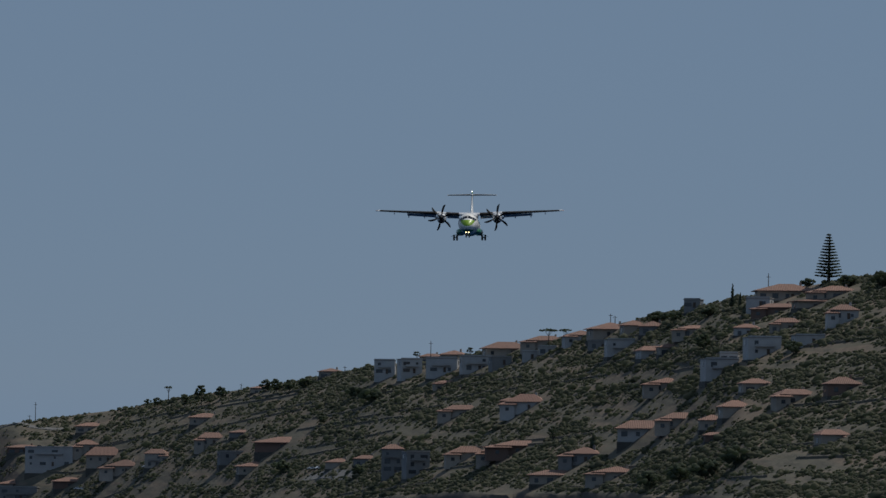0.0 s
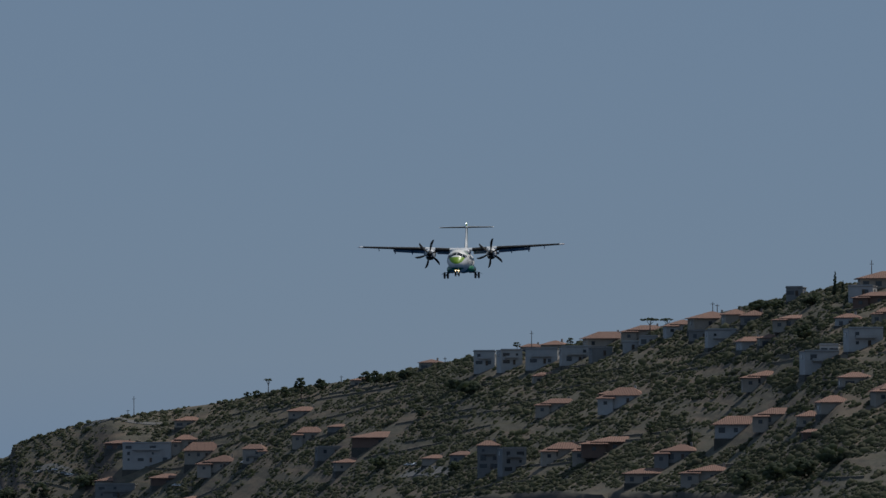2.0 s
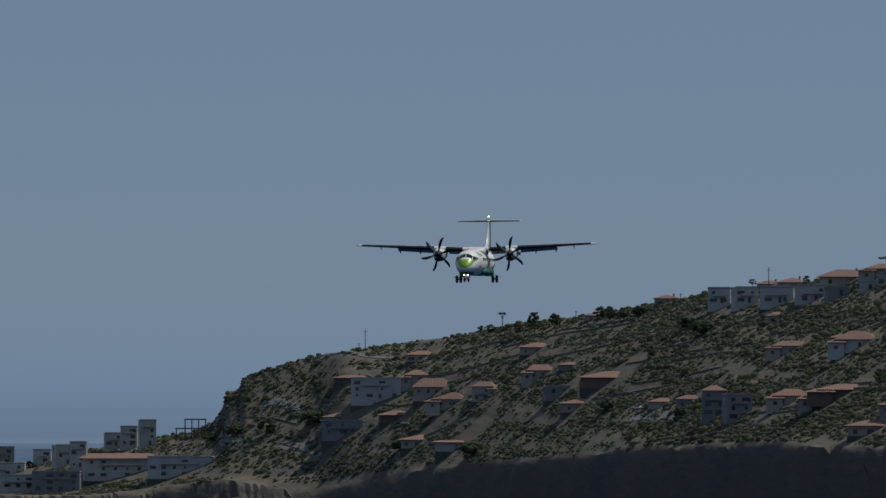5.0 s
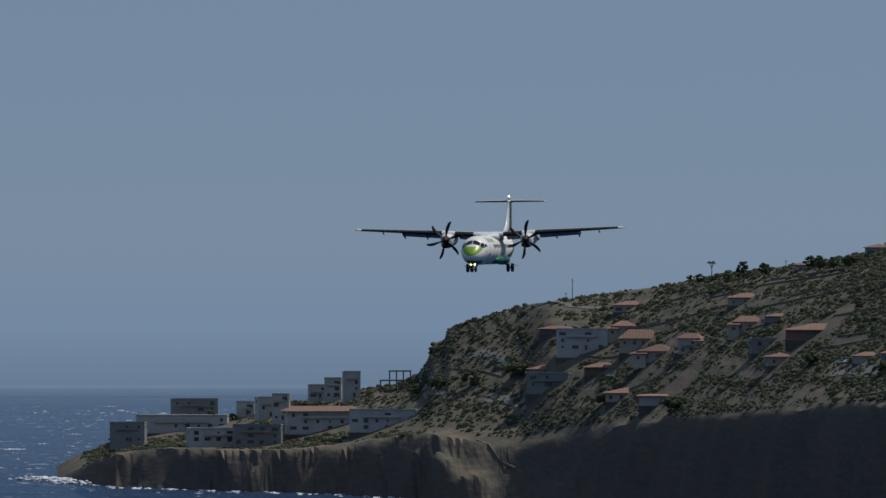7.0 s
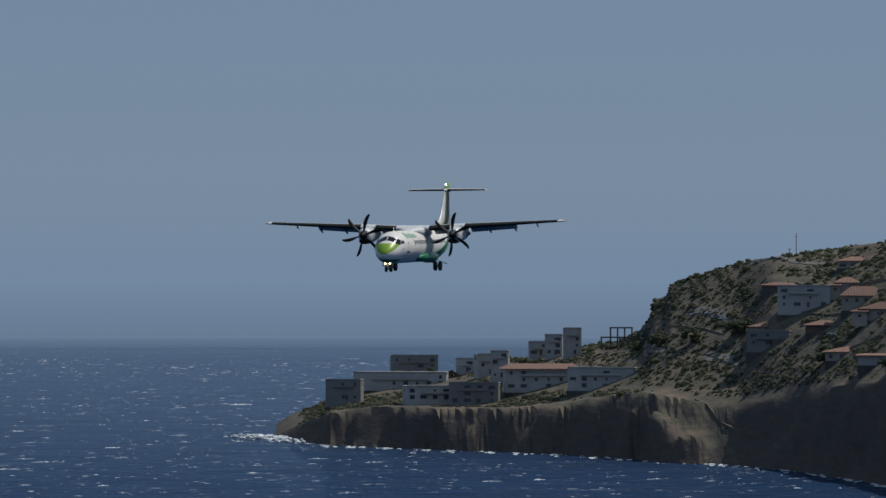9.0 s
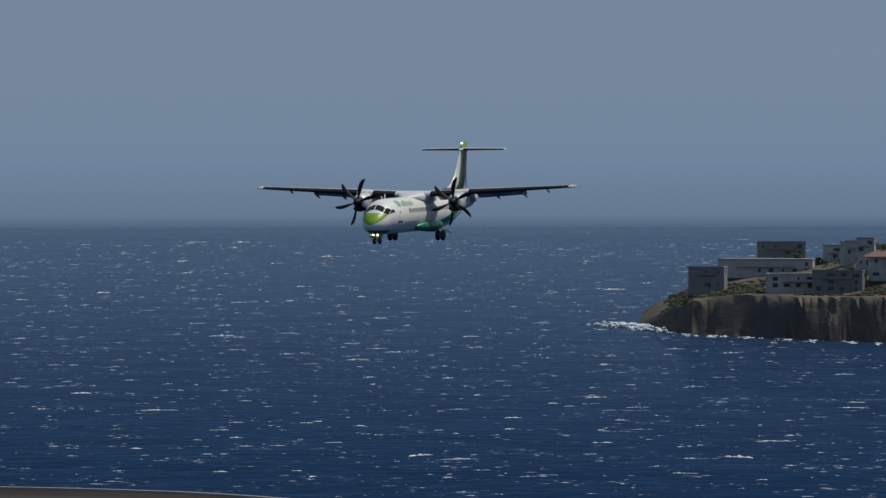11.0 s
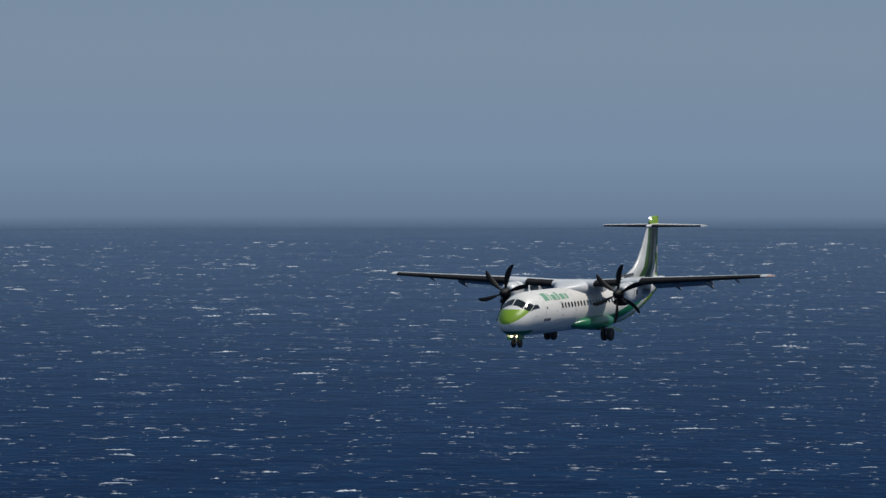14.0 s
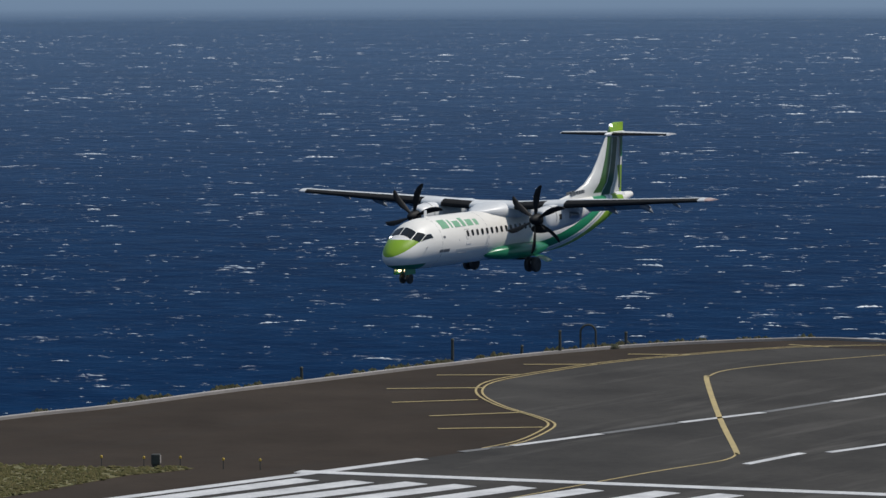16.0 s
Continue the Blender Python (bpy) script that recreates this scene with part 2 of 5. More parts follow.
def painted_haze_ring():
    """Sea haze painted as glow along the horizon: an added far ring that thickens towards the waterline's end and thins
    out upwards.
    """
    m = Mat("painted_haze_glow", (0.4, 0.5, 0.6), 1.0)
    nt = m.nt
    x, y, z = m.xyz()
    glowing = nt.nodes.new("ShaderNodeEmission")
    nt.links.new(m.mix(z.step(4.0, 60.0), HAZE_GLOW_LOW, HAZE_GLOW_HIGH), glowing.inputs[0])
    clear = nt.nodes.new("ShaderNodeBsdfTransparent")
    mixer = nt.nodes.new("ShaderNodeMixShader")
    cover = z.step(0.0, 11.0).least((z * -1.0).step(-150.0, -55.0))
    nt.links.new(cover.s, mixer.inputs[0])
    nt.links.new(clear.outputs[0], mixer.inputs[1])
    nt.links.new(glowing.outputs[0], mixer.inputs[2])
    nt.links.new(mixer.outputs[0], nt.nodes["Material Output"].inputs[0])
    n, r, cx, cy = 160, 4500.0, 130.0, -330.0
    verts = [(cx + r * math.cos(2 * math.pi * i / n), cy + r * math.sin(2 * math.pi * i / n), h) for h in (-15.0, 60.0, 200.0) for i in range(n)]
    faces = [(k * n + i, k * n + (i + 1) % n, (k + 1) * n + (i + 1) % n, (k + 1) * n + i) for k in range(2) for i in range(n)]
    tagged(part("backdrop", (verts, faces), m.m), "glowing backdrop ring painted as soft blue sea haze along the far horizon", "haze", kind="structure")


# emission colours of the painted haze, near the water and higher up
HAZE_GLOW_LOW, HAZE_GLOW_HIGH = (0.215, 0.315, 0.465), (0.282, 0.410, 0.590)
painted_haze_ring()


def whitecaps():
    """Breaking wave crests: short ragged humps of foam, long across the wind."""
    rnd = random.Random(21)
    verts, faces = [], []
    for k in range(15000):
        b, r = radians(rnd.uniform(-46, -7)), math.sqrt(rnd.uniform(900.0 ** 2, 4250.0 ** 2))
        x, y = 110 + r * math.sin(b), -440 + r * math.cos(b)
        if noise.noise((x / 210, y / 210, 3.0)) + 0.5 * noise.noise((x / 60, y / 60, 9.0)) < rnd.uniform(-0.9, 0.25):
            continue
        long = min(17.0, 1.6 * math.exp(rnd.gauss(0.45, 0.65)))
        high, deep = 0.06 + 0.030 * long * rnd.uniform(0.3, 1.4), 0.3 + 0.08 * long
        a = radians(25 + rnd.gauss(0, 16))
        ca, sa = math.cos(a), math.sin(a)
        n = 5 + int(long / 1.1)
        rows = []
        for i in range(n + 1):
            u = i / n - 0.5
            taper = max(0.06, 1 - (2 * u) ** 2) * rnd.choice((0.12, 0.4, 0.7, 1.0, 1.35))
            bow = 0.18 * long * (1 - (2 * u) ** 2) + rnd.uniform(-0.25, 0.25)
            rows.append([(u * long, bow + deep * taper * q, h) for q, h in ((-0.7, -0.1), (-0.2, high * taper), (0.6, high * taper * 0.6), (1.3, -0.1))])
        o = len(verts)
        verts += [(x + p * ca - q * sa, y + p * sa + q * ca, h) for row in rows for p, q, h in row]
        faces += [(o + i * 4 + j, o + i * 4 + j + 1, o + i * 4 + j + 5, o + i * 4 + j + 4) for i in range(n) for j in range(3)]
    m = Mat("crest_foam", (0.7, 0.74, 0.78), 0.9)
    v = m.island() * 0.75 + m.noise(1.2, 3) * 0.5
    m.color(m.mix(v.step(0.15, 1.1), (0.16, 0.22, 0.30), (0.74, 0.77, 0.80)))
    tagged(part("whitecaps", (verts, faces), m.m, smooth=180), "small white breaking wave crests over the sea", "waves", kind="stuff")


whitecaps()

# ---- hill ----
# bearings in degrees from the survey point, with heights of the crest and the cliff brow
BEAR = [-14.42, -13.72, -13.48, -13.08, -13.02, -12.45, -11.72, -11.11, -10.51, -10.02, -9.78, -9.67, -9.63, -9.49, -9.45, -9.11, -8.69, -8.2, -7.59, -7.11, -6.38, -5.78, -5.12, -4.38, -3.76, -3.01, -2.26, -1.64, -0.4, 0.91, 2.91, 5.91, 13.0]
CREST = [-8.0, -1.8, 6.9, 15.4, 24.9, 29.4, 32.8, 40.3, 46.6, 50.4, 56.5, 63.1, 72.1, 75.1, 80.3, 85.8, 91.6, 95.4, 99.5, 102.3, 109.1, 112.1, 116.5, 122.4, 124.3, 127.5, 133.4, 137.6, 144.4, 150.9, 158.2, 167.2, 177.2]
BROW = [-9.0, -2.8, 5.3, 14.3, 16.6, 20.1, 20.0, 21.0, 24.4, 29.0, 30.5, 31.1, 31.0, 30.1, 29.9, 27.7, 27.2, 33.0, 39.5, 43.0, 48.5, 53.0, 57.5, 61.0, 63.0, 64.0, 64.5, 64.5, 64.5, 65.0, 66.0, 68.0, 74.0]
SHORE = [-7, -42, -64, -99, -105, -97, -72, -44, -16, -11, -9, -8, -7, -6, -5, 4, 21, 18, -6, -39, -92, -126, -143, -163, -180, -200, -210, -218, -235, -241, -242, -245, -250]
RANGE_AT = [-13.7, -12.3, -9.5, -6.3, -4.4, -1.9, -0.6, 3.0, 12.0]
RANGE = [2847, 2775, 2547, 2304, 2100, 1855, 1693, 1520, 1400]
SURVEY = (84.0, -529.0)


def wob(x, y, size):
    """A cheap smooth noise of about -1 to 1."""
    a, b = x / size, y / size
    return (np.sin(a * 2.1 + 1.3 * np.sin(b * 1.7)) + np.sin(b * 2.6 + 1.1 * np.sin(a * 1.9 + 2)) + np.sin((a + b) * 1.6 + 4)) / 3


def terrain(x, y):
    """Height of the hill above the sea at x, y (arrays)."""
    dx, dy = np.asarray(x, float) - SURVEY[0], np.asarray(y, float) - SURVEY[1]
    b, r = np.degrees(np.arctan2(dx, dy)), np.hypot(dx, dy)
    ref = np.interp(b, RANGE_AT, RANGE)
    shore = ref + np.interp(b, BEAR, SHORE) + 7 * wob(dx, dy, 17) + 4 * wob(dx, dy, 7)
    brow = shore + 24 + 18 * np.clip((b + 9.6) / 0.6, 0, 1) + 8 * wob(dx, dy, 31)
    foot = ref + np.interp(b, BEAR, SHORE) + 42
    crest = np.maximum(ref + 110 + 170 * np.clip((b + 9.3) / 1.6, 0, 1), foot + 150)
    zc, zb = np.interp(b, BEAR, CREST), np.interp(b, BEAR, BROW)
    k = np.clip((r - shore) / (brow - shore), 0, 1)
    cliff = -3 + (zb + 3) * (1 - (1 - k) ** 1.6) + 2.2 * np.sin(k * 9.4 + dx * 0.05) * k * (1 - k) * 2
    m = np.clip((r - foot) / (crest - foot), 0, 1)
    slope = zb + (zc - zb) * (0.75 * m + 0.25 * m * m * (3 - 2 * m))
    slope = slope + np.sin(m * np.pi) * (0.7 * wob(dx, dy, 46) + 0.2 * wob(dx, dy, 15))
    back = zc - 0.16 * (r - crest)
    z = np.where(r < brow, cliff, np.where(r < crest, slope, back))
    z = np.where(r < shore, -3 - 0.1 * (shore - r), z)
    return np.maximum(np.where(b < BEAR[0] + 0.2, -9, z), -9.0)


def hill():
    bs = np.concatenate([np.arange(BEAR[0], -8.8, 0.04), np.arange(-8.8, 3.0, 0.07), np.arange(3.0, 12.1, 0.5)])
    offs = np.concatenate([np.arange(-360, -260, 20), np.arange(-260, 330, 6.0), np.arange(330, 900, 40)])
    bb, oo = np.meshgrid(np.radians(bs), offs, indexing="ij")
    rr = np.interp(np.degrees(bb), RANGE_AT, RANGE) + oo
    x, y = SURVEY[0] + rr * np.sin(bb), SURVEY[1] + rr * np.cos(bb)
    z = terrain(x, y)
    n, m = x.shape
    verts = np.stack([x, y, z], -1).reshape(-1, 3).tolist()
    faces = [(i * m + j, (i + 1) * m + j, (i + 1) * m + j + 1, i * m + j + 1) for i in range(n - 1) for j in range(m - 1)]
    ob = part("ground", (verts, [f[::-1] for f in faces]), LAND, None, smooth=40)
    return tagged(ob, "steep coastal hill with dry terraces, scrub and dark cliffs", "hill", kind="structure")


hill()


def up(x, y):
    return float(terrain(x, y))


# ---- houses, trees and growth on the hill ----
def plaster(name, a, b):
    m = Mat(name, a, 0.9)
    m.b.inputs["Specular IOR Level"].default_value = 0.15
    v = (m.noise(5, 5) + m.noise(0.8, 3) * 0.5 + m.random() * 0.35).step(0.55, 1.25)
    m.color(m.mix(v, a, b))
    return m.m


def tiles(name, a, b):
    m = Mat(name, a, 0.9)
    m.b.inputs["Specular IOR Level"].default_value = 0.15
    x, y, z = m.xyz()
    v = (m.noise(1.4, 4) + m.noise(0.35, 2) * 0.6 + m.random() * 0.5).step(0.55, 1.5)
    m.color(m.mix(v, a, b))
    m.bump((x * 9.0).op("SINE"), 0.06)
    return m.m


WALLS = {"white": plaster("white_plaster", (0.44, 0.44, 0.44), (0.31, 0.31, 0.31)), "cream": plaster("cream_plaster", (0.38, 0.34, 0.30), (0.27, 0.245, 0.215)), "grey": plaster("grey_plaster", (0.24, 0.24, 0.24), (0.17, 0.17, 0.17)), "rust": plaster("rust_plaster", (0.20, 0.135, 0.11), (0.14, 0.10, 0.085))}
ROOF = tiles("clay_roof_tiles", (0.300, 0.180, 0.140), (0.190, 0.124, 0.102))
FLAT = plaster("flat_roof_screed", (0.30, 0.29, 0.28), (0.20, 0.195, 0.19))
GLASS = Mat("house_window_glass", (0.045, 0.052, 0.06), 0.15).m
WOOD = speckled("dark_door_wood", (0.06, 0.04, 0.028), (0.1, 0.07, 0.05), 1.0)
PLINTH = speckled("retaining_stone", (0.060, 0.062, 0.058), (0.095, 0.090, 0.080), 2.5, 0.95, 0.2)
HOUSE_WORDS = {"white": "white-plastered", "cream": "cream-plastered", "grey": "grey-rendered", "rust": "rust-red plastered"}
unit_pane = {}
SPOTS = []


def pane(w, h):
    """A shared mesh for windows of one size: a dark pane in a pale reveal."""
    key = (round(w, 1), round(h, 1))
    if key not in unit_pane:
        bm = boxed(-w / 2, -0.12, -h / 2, w / 2, 0.06, h / 2)
        me = bpy.data.meshes.new("window")
        bm.to_mesh(me)
        bm.free()
        me.materials.append(GLASS)
        unit_pane[key] = me
    return unit_pane[key]


def house(x, y, w, h, turn=0.0, tone="white", roof="hip", depth=0.75):
    """One house: w wide, h high over its downhill side, with a hipped tile roof or a flat one."""
    d = w * depth
    SPOTS.append((x, y, w * 0.55))
    z = min(up(x + a * w * 0.4, y - d * 0.3) for a in (-0.5, 0, 0.5)) - 0.2
    what = "tiled hip roof" if roof == "hip" else "low tiled lean-to roof" if roof == "shed" else "flat roof"
    e = empty("house", pose(x, y, z, 0, 0, turn), "%s hillside house with a %s" % (HOUSE_WORDS[tone], what), "house", "houses on the hill")
    rise = 0.0 if roof == "flat" else min(h * 0.42, w * 0.24) * (0.45 if roof == "shed" else 1.0)
    wall_h = h - rise
    part("wall", boxed(-w / 2, -d / 2, -0.4, w / 2, d / 2, wall_h, bevel=0.05), WALLS[tone], e)
    part("plinth", boxed(-w / 2 - 0.3, -d / 2 - 0.3, -6.0, w / 2 + 0.3, d / 2 + 0.3, -0.404), PLINTH, e, "dark stone retaining plinth")
    if roof == "flat":
        r = part("roof", boxed(-w / 2 - 0.25, -d / 2 - 0.25, wall_h + 0.004, w / 2 + 0.25, d / 2 + 0.25, wall_h + 0.35, bevel=0.05), FLAT, e, "flat screed roof slab")
        part("parapet", boxed(-w / 2, -d / 2 - 0.1, wall_h + 0.35, w / 2, -d / 2 + 0.15, wall_h + 0.8), WALLS[tone], r)
    else:
        o = 0.06 * w
        bm = bmesh.new()
        base = [bm.verts.new(p) for p in ((-w / 2 - o, -d / 2 - o, wall_h), (w / 2 + o, -d / 2 - o, wall_h), (w / 2 + o, d / 2 + o, wall_h), (-w / 2 - o, d / 2 + o, wall_h))]
        eave = [bm.verts.new(v.co + Vector((0, 0, 0.25))) for v in base]
        ridge_x = random.Random(int(x * 3 - y)).choice((0.04, 0.12, 0.2, 0.28)) * w if roof == "hip" else 0.42 * w
        ridge = [bm.verts.new((-ridge_x, 0, wall_h + rise)), bm.verts.new((ridge_x, 0, wall_h + rise))]
        bm.faces.new(base[::-1])
        for i in range(4):
            bm.faces.new((base[i], base[(i + 1) % 4], eave[(i + 1) % 4], eave[i]))
        bm.faces.new((eave[0], eave[1], ridge[1], ridge[0]))
        bm.faces.new((eave[2], eave[3], ridge[0], ridge[1]))
        bm.faces.new((eave[1], eave[2], ridge[1]))
        bm.faces.new((eave[3], eave[0], ridge[0]))
        r = part("roof", bm, ROOF, e, "weathered orange clay tile roof")
        part("chimney", boxed(0.22 * w, 0.05 * d, wall_h + 0.2, 0.22 * w + 0.8, 0.05 * d + 0.8, wall_h + rise + 0.7, bevel=0.05), WALLS[tone], r)
        if roof == "hip" and random.Random(int(x * 5 + y * 3)).random() < 0.65:
            s = 1 if int(x) % 2 else -1
            ax, ay, ah, aw = s * w * 0.5, -d * 0.28, wall_h - min(1.2, wall_h * 0.25), w * 0.42
            wing = part("annex", boxed(ax - aw / 2, ay - d * 0.36, -3.0, ax + aw / 2, ay + d * 0.3, ah, bevel=0.05), WALLS[tone], e)
            low, high = [(ax + p * (aw / 2 + o), ay + q, ah) for p, q in ((-1, -d * 0.36 - o), (1, -d * 0.36 - o), (1, d * 0.3 + o), (-1, d * 0.3 + o))], ah + rise * 0.62
            bm = bmesh.new()
            base = [bm.verts.new(p) for p in low]
            eave = [bm.verts.new((p[0], p[1], p[2] + 0.22)) for p in low]
            tip = bm.verts.new((ax, ay - d * 0.05, high)), bm.verts.new((ax - s * aw * 0.4, ay - d * 0.03, high))
            tip = tip if tip[0].co.x < tip[1].co.x else tip[::-1]
            bm.faces.new(base[::-1])
            for i in range(4):
                bm.faces.new((base[i], base[(i + 1) % 4], eave[(i + 1) % 4], eave[i]))
            bm.faces.new((eave[0], eave[1], tip[1], tip[0]))
            bm.faces.new((eave[2], eave[3], tip[0], tip[1]))
            bm.faces.new((eave[1], eave[2], tip[1]))
            bm.faces.new((eave[3], eave[0], tip[0]))
            part("annex_roof", bm, ROOF, wing, "lower clay tile roof")
            ob = new("window", pane(1.5, 1.4))
            ob.parent = wing
            ob.matrix_local = pose(ax, ay - d * 0.36, ah - 1.7)
    floors = max(1, int(wall_h / 3.4))
    n = max(2, int(w / (4.5 if roof == "hip" else 5.5)))
    rnd = random.Random(int(x * 7 + y))
    for f in range(floors):
        for i in range(n):
            if rnd.random() < (0.28 if roof == "hip" else 0.45):
                continue
            ww, wh = rnd.choice(((1.5, 1.7), (2.4, 2.0), (1.1, 1.2), (3.2, 1.6)))
            ob = new("window", pane(ww, wh))
            ob.parent = e
            ob.matrix_local = pose((i + 0.5) / n * w - w / 2, -d / 2, wall_h - 1.9 - 3.2 * f)
    for sx in (-1, 1):
        ob = new("window", pane(1.5, 1.7))
        ob.parent = e
        ob.matrix_local = pose(sx * w / 2, 0, wall_h - 1.9, 0, 0, sx * 90)
    if floors > 1:
        b = part("balcony", boxed(-w * 0.3, -d / 2 - 1.3, wall_h - 3.5, w * 0.3, -d / 2 + 0.05, wall_h - 3.25), FLAT, e)
        part("railing", boxed(-w * 0.3, -d / 2 - 1.3, wall_h - 3.25, w * 0.3, -d / 2 - 1.2, wall_h - 2.4), WALLS[tone], b)
    part("door", boxed(w * 0.06, -d / 2 - 0.08, wall_h - 3.3 - 3.2 * (floors - 1), w * 0.06 + 1.2, -d / 2 + 0.05, wall_h - 1.0 - 3.2 * (floors - 1)), WOOD, e)
    return e


def pavilion(x, y, w, h):
    z = up(x, y) - 0.5
    e = empty("pavilion", pose(x, y, z, 0, 0, 8), "open dark steel frame of an unfinished building", "steel frame")
    for lvl, (a, b, top) in enumerate(((-0.5, 0.42, 0.55), (-0.2, 0.5, 1.0))):
        for u in (0.0, 0.33, 0.66, 1.0):
            for v in (-0.22, 0.22):
                px = (a + (b - a) * u) * w
                part("post", boxed(px - 0.22, v * w - 0.22, 0, px + 0.22, v * w + 0.22, top * h), DARKW, e)
        for v in (-0.22, 0.22):
            part("beam", boxed(a * w - 0.4, v * w - 0.25, top * h, b * w + 0.4, v * w + 0.25, top * h + 0.6), DARKW, e)
        for u in (0.0, 0.5, 1.0):
            px = (a + (b - a) * u) * w
            part("crossbeam", boxed(px - 0.22, -0.22 * w, top * h + 0.1, px + 0.22, 0.22 * w, top * h + 0.5), DARKW, e)


def car(x, y, turn, tone):
    z = up(x, y)
    e = empty("car", pose(x, y, z + 0.05, 0, 0, turn), "small parked %s car on the hillside" % tone, "car", "parked cars")
    paint = CARS[tone]
    prof = ((-2.1, 0.35), (-2.15, 0.75), (-1.3, 0.95), (-0.7, 1.45), (0.9, 1.48), (1.7, 1.0), (2.15, 0.9), (2.2, 0.35))
    part("body", loft([[(p, v, q) for p, q in prof] for v in (-0.85, -0.8, 0.8, 0.85)]), paint, e)
    for v in (-0.87, 0.87):
        part("side_glass", boxed(-0.75, v - 0.02, 1.0, 1.1, v + 0.02, 1.38), GLASS, e)
        for u in (-1.35, 1.35):
            part("wheel", tube(bmesh.new(), (u, v - 0.1, 0.33), (u, v + 0.1, 0.33), 0.33, 0.33, 12), WOOD, e)


def lay(points, width, mat, name, label):
    """A paved strip that follows the slope."""
    path = []
    for (x0, y0), (x1, y1) in zip(points, points[1:]):
        path += [(x0 + (x1 - x0) * k / 20, y0 + (y1 - y0) * k / 20) for k in range(20)]
    path.append(points[-1])
    secs = []
    for i, (x, y) in enumerate(path):
        d = (Vector((*path[min(i + 1, len(path) - 1)], 0)) - Vector((*path[max(i - 1, 0)], 0))).normalized()
        row = [(x - d.y * width * k / 6, y + d.x * width * k / 6) for k in range(-3, 4)]
        secs.append([(p, q, up(p, q) + 0.3) for p, q in row] + [(p, q, up(p, q) - 1.2) for p, q in row[::-1]])
    tagged(part(name, loft(secs), mat), label, "road", kind="structure")


DARKW = speckled("dark_steel", (0.05, 0.052, 0.055), (0.09, 0.09, 0.09), 1.0, 0.6)
CARS = {"white": Mat("white_car_paint", (0.75, 0.75, 0.75), 0.25, 0, 0.5).m, "grey": Mat("grey_car_paint", (0.2, 0.21, 0.22), 0.25, 0, 0.5).m}
ROADM = speckled("hill_road_asphalt", (0.10, 0.098, 0.095), (0.15, 0.145, 0.14), 6, 0.95)


def clump(bm, c, s, rnd, flat=0.8):
    """One ragged leafy clump: a jittered low ball with dents."""
    ring = []
    top = bm.verts.new((c[0] + s * rnd.uniform(-0.2, 0.2), c[1], c[2] + s * flat * rnd.uniform(0.8, 1.15)))
    low = bm.verts.new((c[0], c[1], c[2] - s * flat * 0.7))
    rows = []
    for el in (0.55, -0.15):
        row = []
        for i in range(6):
            a = i * 1.047 + rnd.uniform(-0.3, 0.3) + el
            q = s * math.cos(el) * rnd.uniform(0.65, 1.15)
            row.append(bm.verts.new((c[0] + q * math.cos(a), c[1] + q * math.sin(a), c[2] + s * flat * (math.sin(el) + rnd.uniform(-0.2, 0.2)))))
        rows.append(row)
    for i in range(6):
        j = (i + 1) % 6
        bm.faces.new((rows[0][i], rows[0][j], top))
        bm.faces.new((rows[1][i], rows[1][j], rows[0][j], rows[0][i]))
        bm.faces.new((low, rows[1][j], rows[1][i]))


